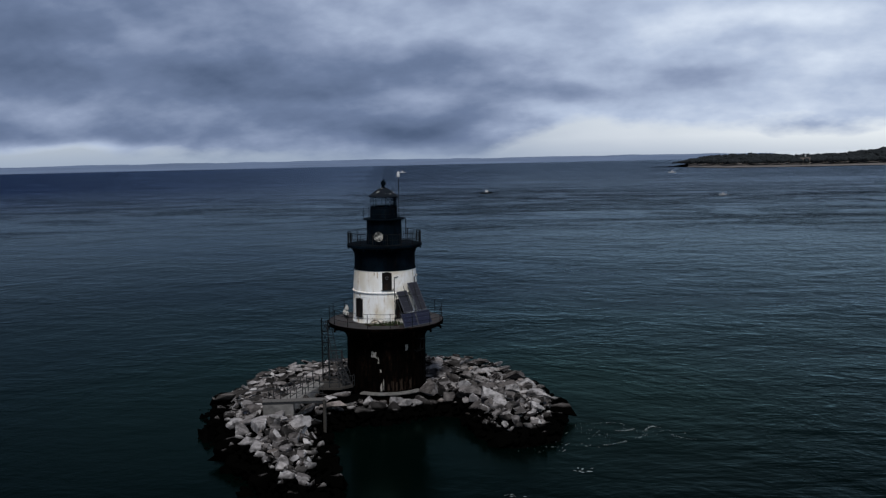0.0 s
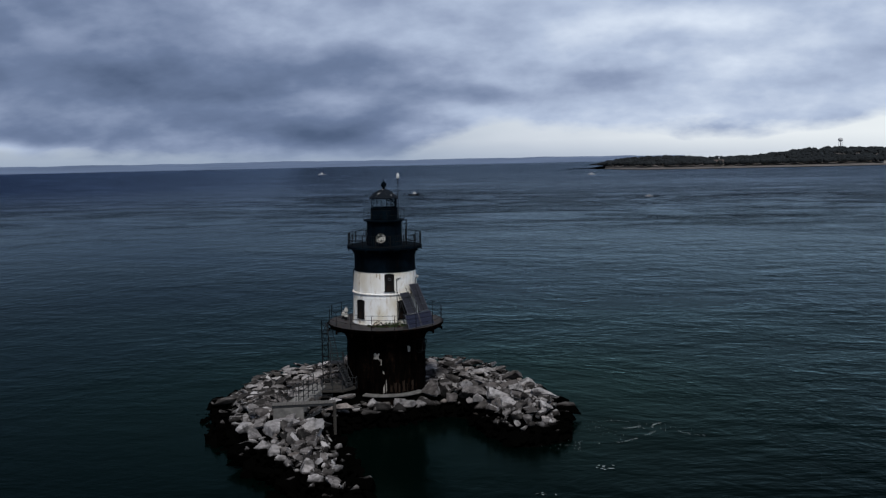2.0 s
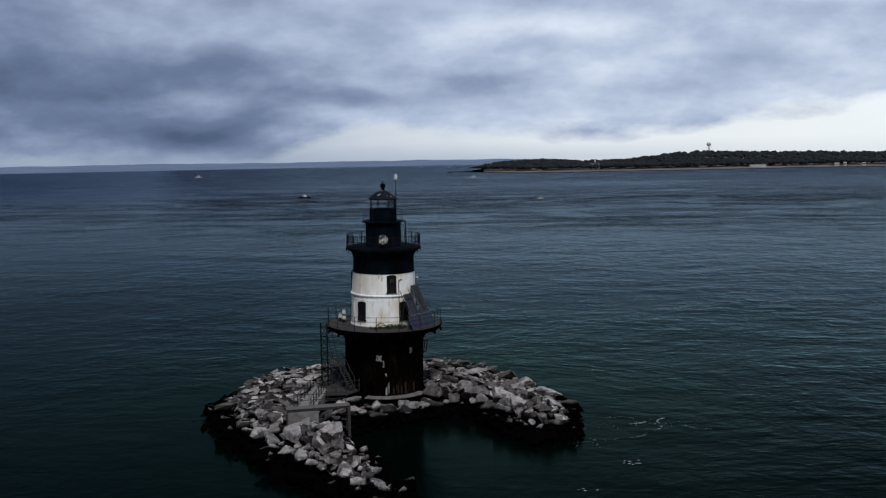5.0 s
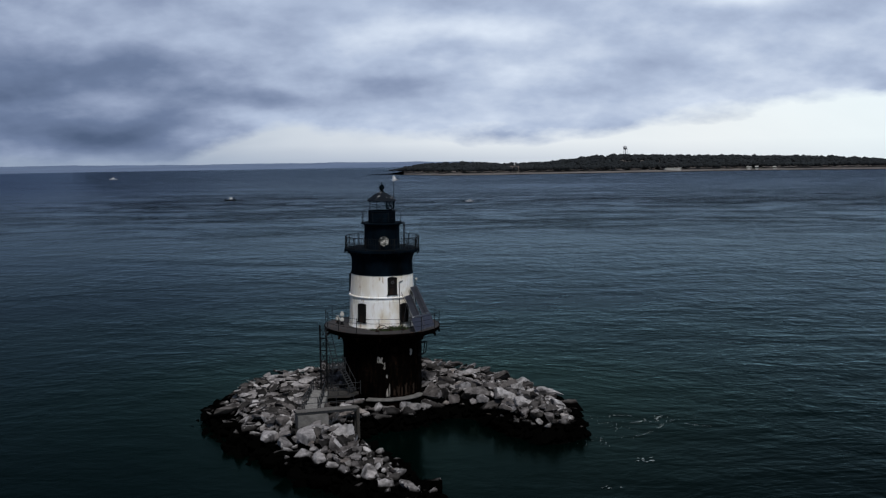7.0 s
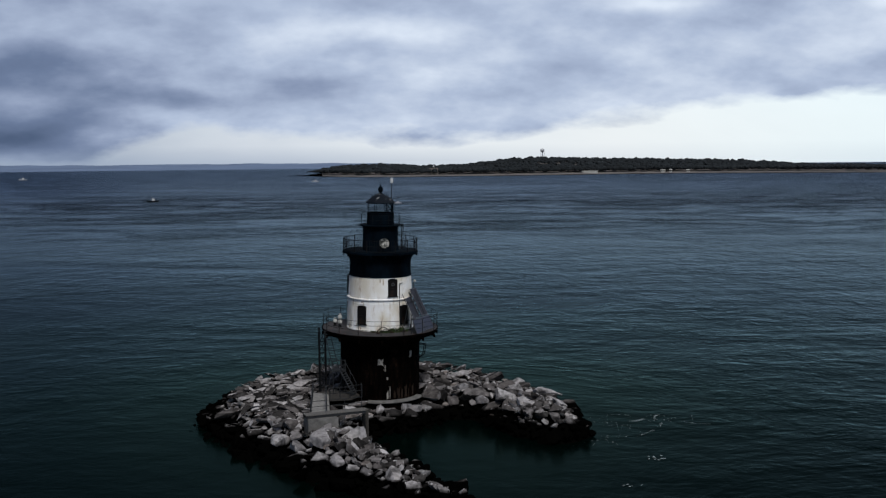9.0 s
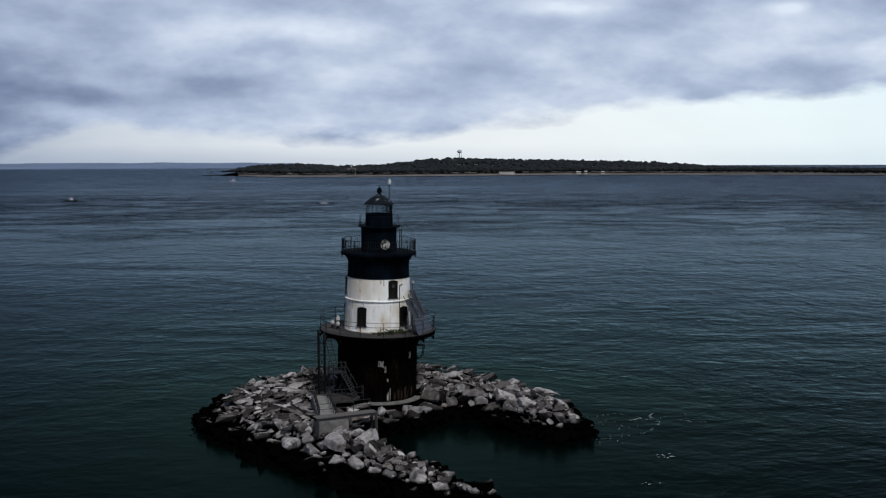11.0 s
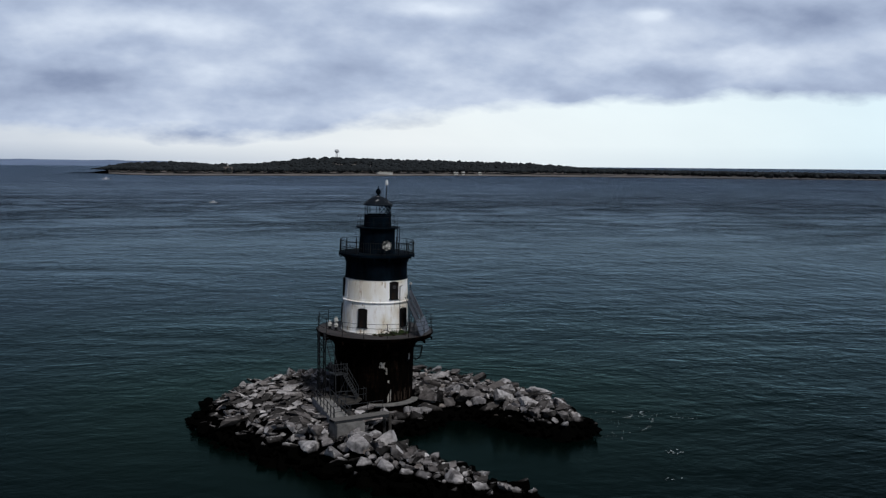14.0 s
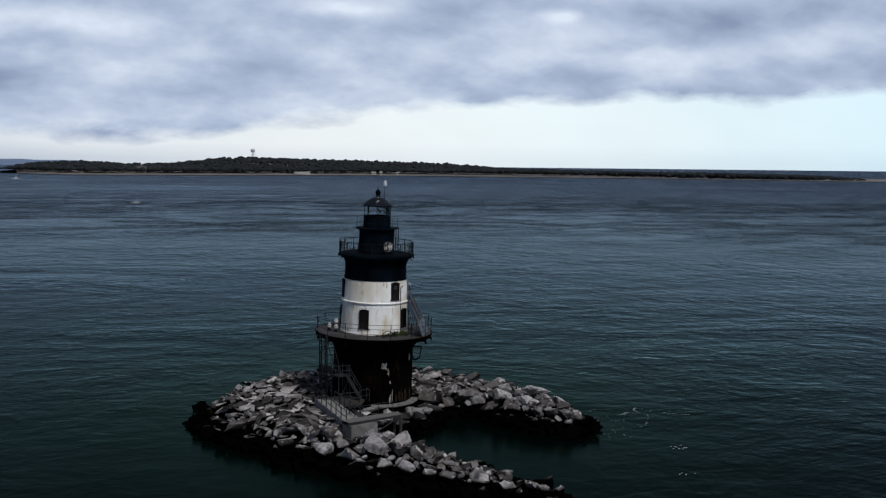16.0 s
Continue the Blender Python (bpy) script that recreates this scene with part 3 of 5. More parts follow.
def ragged_patch(angle, radius, z, w, h):
    """A thin flake with a ragged rim lying on a round wall."""
    bm = bmesh.new()
    n = 28
    rows = []
    for lift in (-0.01, 0.012):
        ring = []
        for i in range(n):
            a = 2 * math.pi * i / n
            f = 0.8 + 0.75 * noise.noise((angle * 3.1 + math.cos(a) * 2.6, z + math.sin(a) * 2.6, 0))
            c, s = math.cos(a), math.sin(a)
            u = w / 2 * f * math.copysign(abs(c) ** 0.4, c)
            v = h / 2 * f * math.copysign(abs(s) ** 0.35, s)
            ring.append(bm.verts.new(on_wall(angle + math.degrees(u / radius), radius + lift, z + v).translation))
        rows.append(ring)
    bm.faces.new(rows[1])
    for i in range(n):
        j = (i + 1) % n
        bm.faces.new((rows[0][i], rows[0][j], rows[1][j], rows[1][i]))
    return bm


def railing(parent, radius, z, height, posts, rails, balusters, thick, seed):
    """A ring of posts, rails and thin balusters on a round deck; old posts lean a little."""
    rng = random.Random(seed)
    post_mesh = mesh_of("post", tube(bmesh.new(), (0, 0, 0), (0, 0, height), thick), M_RAIL)
    for k in range(posts):
        ob = new("post", post_mesh)
        ob.parent = parent
        ob.matrix_basis = on_wall(k * 360 / posts + 4, radius, z) @ Euler((rng.gauss(0, 0.02), rng.gauss(0, 0.02), 0)).to_matrix().to_4x4()
    for f in rails:
        bm = bmesh.new()
        n = 64
        for i in range(n):
            sag = [0.012 * math.sin(q * 1.7 + seed) for q in (i, (i + 1) % n)]
            tube(bm, on_wall(i * 360 / n, radius, z + f + sag[0]).translation, on_wall((i + 1) * 360 / n, radius, z + f + sag[1]).translation, thick * 0.62, 5)
        part("rail", bm, M_RAIL, parent)
    if balusters:
        bar = mesh_of("baluster", tube(bmesh.new(), (0, 0, rails[0]), (0, 0, rails[-1]), 0.016, 4), M_RAIL)
        for k in range(balusters):
            ob = new("baluster", bar)
            ob.parent = parent
            ob.matrix_basis = on_wall(k * 360 / balusters + 1.3, radius, z)


def make_lighthouse():
    lh = thing("lighthouse", "black and white cast iron lighthouse, rusting and slightly leaning", "lighthouse", TOWER)
    part("caisson", lathe([(0.0, -0.5), (3.74, -0.5), (3.74, 6.0), (3.80, 6.3), (3.98, 6.65), (4.35, 6.98), (4.9, 7.22), (5.35, 7.34), (5.35, 7.45), (0.0, 7.45)], 64), M_CAISSON, lh, "black tarred iron caisson with rust", True)
    part("deck_rim", lathe([(2.6, 7.454), (5.40, 7.454), (5.50, 7.56), (5.54, 7.70), (5.55, 7.75), (5.55, 7.782), (5.53, 7.796), (2.6, 7.796)], 64), M_CAISSON, lh, "black iron rim under the gallery deck", True)
    part("gallery_deck", lathe([(2.6, 7.800), (5.47, 7.800), (5.47, 7.808), (5.465, 7.812), (2.6, 7.812)], 64), M_DECK, lh, "weathered iron gallery deck", True)
    part("lower_wall", lathe([(2.9, 7.816), (3.14, 7.816), (3.05, 10.68), (2.8, 10.68)], 64), M_WHITE, lh, "white painted iron wall with rust runs", True)
    part("belt_course", lathe([(2.8, 10.684), (3.05, 10.684), (3.15, 10.70), (3.17, 10.78), (3.10, 10.84), (2.8, 10.84)], 64), M_WHITE, lh, "", True)
    part("upper_wall", lathe([(2.75, 10.844), (3.04, 10.844), (2.94, 12.80), (2.7, 12.80)], 64), M_WHITE, lh, "white painted iron wall", True)
    part("black_wall", lathe([(2.7, 12.804), (2.975, 12.804), (2.97, 12.90), (2.91, 12.92), (2.88, 14.0), (2.92, 14.3), (3.05, 14.6), (3.3, 14.85), (3.45, 14.93), (2.7, 14.93)], 64), M_BLACK, lh, "blue black painted iron wall", True)
    part("upper_deck", lathe([(1.0, 14.934), (3.5, 14.934), (3.58, 14.96), (3.58, 15.12), (3.52, 15.15), (1.0, 15.15)], 64), M_BLACK, lh, "", True)
    part("watch_room", lathe([(0.9, 15.154), (1.68, 15.154), (1.66, 17.3), (1.75, 17.42), (1.9, 17.46), (0.9, 17.46)], 48), M_BLACK, lh, "black iron watch room", True)
    part("lantern_deck", lathe([(0.9, 17.464), (1.95, 17.464), (2.0, 17.49), (2.0, 17.57), (0.9, 17.57)], 48), M_BLACK, lh, "", True)
    part("lantern_parapet", lathe([(1.0, 17.574), (1.3, 17.574), (1.27, 18.6), (1.33, 18.63), (1.33, 18.7), (1.0, 18.7)], 32), M_BLACK, lh, "", True)
    part("roof", lathe([(0.0, 19.64), (1.38, 19.60), (1.40, 19.68), (1.2, 19.86), (0.85, 20.15), (0.45, 20.38), (0.2, 20.46), (0.0, 20.46)], 32), M_ROOF, lh, "black domed roof streaked with white droppings", True)
    part("ventilator", lathe([(0.0, 20.4), (0.2, 20.4), (0.22, 20.52), (0.12, 20.56), (0.12, 20.62), (0.2, 20.68), (0.26, 20.84), (0.24, 20.98), (0.14, 21.1), (0.05, 21.16), (0.03, 21.4), (0.0, 21.42)], 20), M_BLACK, lh, "black ball ventilator and spike", True)
    # lantern glazing: uprights, crossed bars and panes
    for k in range(8):
        part("mullion", box(bmesh.new(), (0.05, 0.05, 0.94), on_wall(k * 45 + 8, 1.22, 19.15)), M_BLACK, lh)
        a, b = on_wall(k * 45 + 8, 1.22, 0).translation, on_wall(k * 45 + 53, 1.22, 0).translation
        mid = (a + b) / 2
        turn = Matrix.Translation((mid.x, mid.y, 19.15)) @ Matrix.Rotation(radians(k * 45 + 30.5), 4, "Z")
        pane = part("pane", box(bmesh.new(), ((b - a).length - 0.08, 0.02, 0.9), turn), M_GLASS, lh, "clear lantern glass")
        pane.visible_shadow = False
        if k in (0, 1, 2):
            bars = bmesh.new()
            for f in (-1, 1):
                for o in (0.0, 0.5):
                    w = (b - a).length / 2
                    tube(bars, turn @ Vector((-w * f * 0.95, -0.03, -0.44 + o * 0.88)), turn @ Vector((w * f * (0.95 - 1.9 * o), -0.03, 0.44)), 0.03, 4)
                    if o:
                        tube(bars, turn @ Vector((w * f * (-0.95 + 1.9 * 0.5), -0.03, -0.44)), turn @ Vector((w * f * 0.95, -0.03, 0.0)), 0.03, 4)
            part("lattice_bars", bars, M_BLACK, lh)
    # gallery brackets
    for k in range(16):
        part("bracket", box(box(bmesh.new(), (0.12, 0.5, 0.12), on_wall(k * 22.5 + 5, 5.28, 7.28)), (0.14, 0.14, 0.3), on_wall(k * 22.5 + 5, 5.45, 7.22)), M_CAISSON, lh)
        part("bracket", box(box(bmesh.new(), (0.07, 0.3, 0.07), on_wall(k * 22.5 + 11, 3.42, 14.86)), (0.08, 0.08, 0.2), on_wall(k * 22.5 + 11, 3.52, 14.80)), M_BLACK, lh)
    # plate seams of the caisson
    for z in (2.9, 4.4, 5.9):
        part("plate_flange", lathe([(3.70, z), (3.775, z + 0.005), (3.775, z + 0.05), (3.70, z + 0.055)], 64), M_CAISSON, lh)
    for k in range(18):
        part("plate_rib", box(bmesh.new(), (0.05, 0.06, 4.4), on_wall(k * 20 + 7, 3.75, 3.75)), M_CAISSON, lh)
    # seam line of the white wall
    part("wall_seam", lathe([(3.03, 10.32), (3.085, 10.32), (3.08, 10.36), (3.03, 10.36)], 64), M_WHITE, lh)
    part("wall_foot", lathe([(3.10, 7.817), (3.19, 7.817), (3.19, 7.91), (3.13, 7.95), (3.10, 7.95)], 64), M_WHITE, lh)
    for k in range(10):
        part("wall_rib", box(bmesh.new(), (0.02, 0.03, 1.6), on_wall(k * 36 + 17, 3.0, 11.68) @ Matrix.Rotation(radians(-3), 4, "X")), M_WHITE, lh)
        part("wall_rib", box(bmesh.new(), (0.02, 0.03, 2.3), on_wall(k * 36 + 33, 3.12, 9.1) @ Matrix.Rotation(radians(-1.7), 4, "X")), M_WHITE, lh)
    # windows: a dark shutter in a moulded frame
    for angle, r, z, h, port in ((3, 3.02, 11.88, 1.56, 1), (-115, 3.02, 11.88, 1.56, 0), (123, 3.02, 11.88, 1.56, 0),
                                 (-52.5, 3.11, 9.3, 1.66, 0), (26, 3.11, 9.3, 1.66, 0), (-128, 3.11, 9.3, 1.66, 0), (104, 3.11, 9.3, 1.66, 0)):
        m = on_wall(angle, r, z)
        w = part("window", arch_plate(0.74, h, 0.10), M_SHUT, lh, "dark shuttered window with arched head", m=m)
        part("window_frame", arch_ring(0.74, h, 0.075, 0.14), M_DARK, w)
        part("sill", box(bmesh.new(), (1.06, 0.16, 0.07), Matrix.Translation((0, -0.03, -h / 2 - 0.05))), M_DARK, w)
        part("shutter_rail", box(bmesh.new(), (0.78, 0.03, 0.08), Matrix.Translation((0, -0.06, -0.1))), M_DARK, w)
        if port:
            ring = bmesh.new()
            for q in range(14):
                a0, a1 = 2 * math.pi * q / 14, 2 * math.pi * (q + 1) / 14
                tube(ring, (0.13 * math.cos(a0), -0.07, 0.33 + 0.13 * math.sin(a0)), (0.13 * math.cos(a1), -0.07, 0.33 + 0.13 * math.sin(a1)), 0.028, 5)
            part("porthole_ring", ring, M_ALU, w, "pale metal porthole ring")
    # bare patches where the tar has come off
    for angle, z, w, h in ((-17.5, 5.05, 0.5, 0.85), (-12.5, 4.5, 0.2, 0.7), (-22, 5.0, 0.1, 0.6), (30, 5.6, 0.42, 0.75), (-8.5, 1.95, 0.22, 0.75), (-5, 2.2, 0.08, 1.1), (-9, 3.5, 0.2, 0.3)):
        part("bare_patch", ragged_patch(angle, 3.745, z, w, h), M_BARE, lh, "bare pale patch of iron")
    for q, (angle, w, h) in enumerate(((8, 0.3, 1.2), (14, 0.2, 1.0), (21, 0.35, 1.3), (27, 0.18, 0.9), (36, 0.3, 1.2), (2, 0.25, 0.8))):
        part("rust_run", ragged_patch(angle, 3.745, 1.5 + h / 2, w, h), M_RUST, lh, "rust run at the waterline")
    # rust runs on the white wall, under the black band and the belt course
    rng = random.Random(17)
    for q in range(14):
        angle, low = rng.uniform(-150, 110), q % 2
        h = rng.uniform(0.2, 0.8)
        top = 10.62 if low else 12.76
        r = (3.062 if low else 2.948) + h * 0.5 * 0.035
        part("rust_run", ragged_patch(angle, r, top - h / 2, rng.uniform(0.03, 0.12), h), M_STAIN, lh, "brown rust run on white paint")
    for q in range(5):
        angle, h = rng.uniform(-120, 60), rng.uniform(0.25, 0.6)
        part("rust_run", ragged_patch(angle, 3.145, 7.86 + h / 2, rng.uniform(0.06, 0.2), h), M_STAIN, lh, "brown rust run on white paint")
    # rain pipe
    pipe = bmesh.new()
    tube(pipe, on_wall(16, 3.22, 7.86).translation, on_wall(16, 3.06, 12.2).translation, 0.035)
    tube(pipe, on_wall(16, 3.06, 12.2).translation, on_wall(24, 3.02, 12.3).translation, 0.035)
    part("conduit", pipe, M_GALV, lh)
    # stand pipe with a small lamp beside the panels
    stand = bmesh.new()
    tube(stand, on_wall(58, 3.3, 7.81).translation, on_wall(58, 3.25, 12.1).translation, 0.045)
    tube(stand, on_wall(58, 3.25, 12.1).translation, on_wall(63, 3.3, 12.2).translation, 0.035)
    pipe_part = part("stand_pipe", stand, M_GALV, lh)
    part("lamp", lathe([(0.0, 0.0), (0.09, 0.0), (0.13, 0.12), (0.1, 0.24), (0.0, 0.26)], 12), M_GUANO, pipe_part, "small pale lamp", m=on_wall(63, 3.3, 12.1))
    # railings
    railing(lh, 5.42, 7.81, 1.35, 16, (0.5, 0.95, 1.35), 0, 0.03, 4)
    railing(lh, 3.48, 15.15, 1.15, 16, (0.12, 0.62, 1.15), 96, 0.036, 11)
    railing(lh, 1.93, 17.57, 1.0, 8, (0.5, 1.0), 0, 0.018, 20)
    # ladder from the gallery to the lantern
    ladder = bmesh.new()
    for o in (-0.2, 0.2):
        tube(ladder, (2.06, -0.45 + o, 15.15), (2.06, -0.45 + o, 17.6), 0.035)
    for q in range(8):
        tube(ladder, (2.06, -0.65, 15.35 + q * 0.3), (2.06, -0.25, 15.35 + q * 0.3), 0.018)
    part("ladder", ladder, M_RAIL, lh)
    # concrete ledge round the foot
    part("footing", lathe([(3.6, 0.0), (4.15, 0.0), (4.15, 1.19), (3.6, 1.19)], 48), M_CAISSON, lh, "black footing under the ledge")
    part("foot_ledge", lathe([(3.6, 1.2), (4.3, 1.25), (4.42, 1.32), (4.42, 1.38), (4.36, 1.44), (3.6, 1.47)], 40, True, -36, 50), M_CONC, lh, "worn concrete ledge at the foot", True)
    return lh


lighthouse = make_lighthouse()

# ---- things on the galleries ----


def on_deck(angle, radius, z):
    return TOWER @ on_wall(angle, radius, z)


def make_fog_light():
    m = on_deck(-11.5, 2.55, 16.05)
    fl = thing("fog_light", "round white floodlight on a bracket above the upper gallery", "light", m)
    body = lathe([(0.0, 0.0), (0.18, 0.02), (0.34, 0.12), (0.44, 0.28), (0.47, 0.36), (0.45, 0.40), (0.40, 0.36), (0.2, 0.3), (0.0, 0.3)], 24)
    bmesh.ops.transform(body, matrix=Matrix.Translation((0, 0.22, 0)) @ Matrix.Rotation(radians(90), 4, "X"), verts=body.verts)
    part("bowl", body, M_DISH, fl, "chalky white bowl", True)
    ring = bmesh.new()
    for q in range(20):
        a0, a1 = 2 * math.pi * q / 20, 2 * math.pi * (q + 1) / 20
        tube(ring, (0.46 * math.cos(a0), -0.15, 0.46 * math.sin(a0)), (0.46 * math.cos(a1), -0.15, 0.46 * math.sin(a1)), 0.03, 5)
    part("rim", ring, M_RAIL, fl, "dark iron rim")
    arm = bmesh.new()
    tube(arm, (0, 0.2, 0), (0, 0.95, 0), 0.05)
    tube(arm, (-0.3, 0.15, 0.42), (-0.12, 0.3, 0.1), 0.04)
    part("arm", arm, M_RAIL, fl)


make_fog_light()


def make_mast():
    m = TOWER @ Matrix.Translation((1.45, 0.95, 17.57))
    mast = thing("antenna_mast", "thin mast with a white drum antenna beside the lantern", "antenna", m)
    part("pole", tube(bmesh.new(), (0, 0, 0), (0, 0, 3.86), 0.035, 8), M_GALV, mast)
    part("drum", lathe([(0.0, 3.85), (0.15, 3.85), (0.17, 3.9), (0.12, 4.28), (0.07, 4.36), (0.0, 4.38)], 14), M_HULL, mast, "white drum antenna", True)
    part("clamp", box(box(bmesh.new(), (0.45, 0.05, 0.06), Matrix.Translation((-0.2, -0.1, 1.0))), (0.3, 0.05, 0.06), Matrix.Translation((-0.13, -0.1, 1.9))), M_RAIL, mast)


make_mast()


def make_fog_signal(angle, radius, tiers, label):
    fs = thing("fog_signal", label, "fog signal", on_deck(angle, radius, 7.81), "fog signals")
    part("stand", lathe([(0.0, 0.0), (0.22, 0.0), (0.22, 0.05), (0.12, 0.08), (0.12, 0.30), (0.0, 0.30)], 14), M_RAIL, fs)
    for k in range(tiers):
        z = 0.30 + k * 0.5
        part("emitter", lathe([(0.0, z), (0.14, z), (0.2, z + 0.05), (0.21, z + 0.2), (0.17, z + 0.32), (0.1, z + 0.38), (0.1, z + 0.43), (0.14, z + 0.47), (0.0, z + 0.47)], 16), M_GUANO, fs, "", True)


make_fog_signal(-102, 3.85, 2, "white stacked fog signal beside the gallery wall")
make_fog_signal(-112, 4.3, 1, "single white fog signal near the gallery rail")


def make_panel(w, l, m, label, cells):
    """A framed solar panel: local x across, y up its slope, z out of its face."""
    sp = thing("solar_panel", label, "solar panel", m, "solar panels")
    part("cell_sheet", box(bmesh.new(), (w - 0.06, l - 0.06, 0.03), Matrix.Translation((0, 0, 0.0))), cells, sp, "solar cells")
    for f in (-1, 1):
        part("frame_rail", box(bmesh.new(), (0.05, l, 0.06), Matrix.Translation((f * (w / 2 - 0.025), 0, 0.005))), M_ALU, sp)
        part("frame_rail", box(bmesh.new(), (w - 0.1, 0.05, 0.06), Matrix.Translation((0, f * (l / 2 - 0.025), 0.005))), M_ALU, sp)
    for q in (-1, 0, 1):
        part("cell_line", box(bmesh.new(), (w - 0.1, 0.012, 0.006), Matrix.Translation((0, q * l / 4, 0.018))), M_ALU, sp)
    for q in (-1, 1):
        part("back_rail", box(bmesh.new(), (0.06, l, 0.06), Matrix.Translation((q * w * 0.3, 0, -0.055))), M_GALV, sp)
    return sp


def panel_pose(u, r0, z0, r1, z1):
    """On the south-east side, between a low outer and a high inner edge."""
    f = on_deck(PANEL_SIDE, 0, 0)
    lo, hi = f @ Vector((u, -r0, z0)), f @ Vector((u, -r1, z1))
    up = (hi - lo).normalized()
    across = (f.to_3x3() @ Vector((1, 0, 0))).normalized()
    out = across.cross(up)
    m = Matrix((across, up, out)).transposed().to_4x4()
    return Matrix.Translation((lo + hi) / 2) @ m, (hi - lo).length


PANEL_SIDE = 44
for u, w, r0, z0, r1, z1, label in ((-1.6, 1.8, 5.05, 7.88, 4.55, 9.1, "dark blue solar panel leaning on the gallery rail"),
                                    (0.28, 1.8, 5.05, 7.88, 4.55, 9.1, "dark blue solar panel leaning on the gallery rail"),
                                    (-1.35, 1.3, 4.5, 9.15, 3.55, 11.0, "solar panel sloping up towards the wall, sky reflection painted in as grey"),
                                    (0.4, 1.25, 4.5, 9.15, 3.2, 11.6, "long solar panel sloping up to the wall, sky reflection painted in as grey")):
    m, l = panel_pose(u, r0, z0, r1, z1)
    make_panel(w, l, m, label, M_PANEL if z0 < 9 else M_SKY_CELLS)


def make_panel_rack():
    rack = thing("panel_rack", "grey steel rack carrying the solar panels on the gallery", "rack", on_deck(PANEL_SIDE, 0, 7.81))
    for u in (-2.5, -1.0, 0.5):
        part("rack_leg", tube(bmesh.new(), (u, -4.45, 0), (u, -4.45, 1.42), 0.035), M_GALV, rack)
        part("rack_strut", tube(bmesh.new(), (u * 0.9 - 0.1, -4.5, 1.4), (u * 0.9 - 0.1, -3.45, 3.6), 0.03), M_GALV, rack)
        part("rack_strut", tube(bmesh.new(), (u, -3.6, 0), (u * 0.9 - 0.1, -3.98, 2.5), 0.03), M_GALV, rack)
    part("rack_beam", tube(bmesh.new(), (-2.6, -4.45, 1.34), (0.65, -4.45, 1.34), 0.035), M_GALV, rack)
    part("rack_beam", tube(bmesh.new(), (-2.3, -3.85, 2.8), (0.3, -3.85, 2.8), 0.03), M_GALV, rack)


make_panel_rack()


def make_deck_weeds():
    rng = random.Random(3)
    bm = bmesh.new()
    for k in range(420):
        a = rng.choice((rng.gauss(8, 9), rng.gauss(-12, 5), rng.uniform(-35, 25)))
        r = rng.uniform(3.25, 3.9)
        h = rng.uniform(0.12, 0.5) * (1.0 if abs(a - 8) < 14 else 0.55)
        m = on_wall(a, r, 7.81) @ Matrix.Rotation(rng.uniform(0, 6.28), 4, "Z")
        lean = rng.uniform(-0.5, 0.5) * h
        v = [bm.verts.new(m @ Vector(p)) for p in ((-0.035, 0, 0), (0.035, 0, 0), (0.045 + lean * 0.5, 0.02, h * 0.6), (lean, 0.03, h))]
        bm.faces.new(v)
    ob = new("weeds", mesh_of("weeds", bm, M_WEED))
    ob.matrix_world = TOWER
    tagged(ob, "green weeds growing along the gallery wall", "weeds", kind="stuff")
    coil = thing("rusty_pipe", "bent rusty pipe lying on the gallery deck", "pipe", on_deck(-15, 3.75, 7.81))
    for k, (w, h) in enumerate(((0.6, 0.5), (0.45, 0.35))):
        bm = bmesh.new()
        pts = [Vector((-w + 2 * w * i / 12 + k * 0.25, -0.1 * k, 0.035 + h * abs(math.sin(math.pi * i / 12)) ** 0.7)) for i in range(13)]
        for p, q in zip(pts, pts[1:]):
            tube(bm, p, q, 0.035)
        part("bent_pipe", bm, M_RUST, coil)
    for angle, radius, size in ((-3, 3.7, 0.22), (-22, 4.1, 0.18), (14, 3.9, 0.2), (-30, 3.6, 0.16)):
        bm = bmesh.new()
        bmesh.ops.create_icosphere(bm, subdivisions=2, radius=size)
        for v in bm.verts:
            v.co *= 1 + 0.5 * noise.noise(v.co * 6 + Vector((angle, 0, 0)))
            v.co.z = max(v.co.z * 0.6, -size * 0.2) + size * 0.2
        ob = new("debris", mesh_of("debris", bm, M_RUST))
        ob.matrix_world = on_deck(angle, radius, 7.81)
        tagged(ob, "rusty heap of debris on the gallery deck", "debris")


make_deck_weeds()


def make_davit():
    dv = thing("davit_frame", "rusty iron frame hanging on the caisson wall", "frame", on_deck(48, 3.75, 5.2))
    for u in (-0.25, 0.25):
        bm = bmesh.new()
        for a, b in (((u, 0.02, 1.2), (u, -0.85, 1.2)), ((u, -0.85, 1.2), (u, -0.7, 0.2)), ((u, -0.7, 0.2), (u, -0.3, -0.1)), ((u, -0.3, -0.1), (u, 0.02, 0.1))):
            tube(bm, a, b, 0.045)
        part("hoop", bm, M_RAIL, dv)
    for y, z in ((-0.85, 1.2), (-0.7, 0.2), (-0.3, -0.1)):
        part("cross_bar", tube(bmesh.new(), (-0.25, y, z), (0.25, y, z), 0.035), M_RAIL, dv)


make_davit()

# ---- stair tower, landing and walkway ----


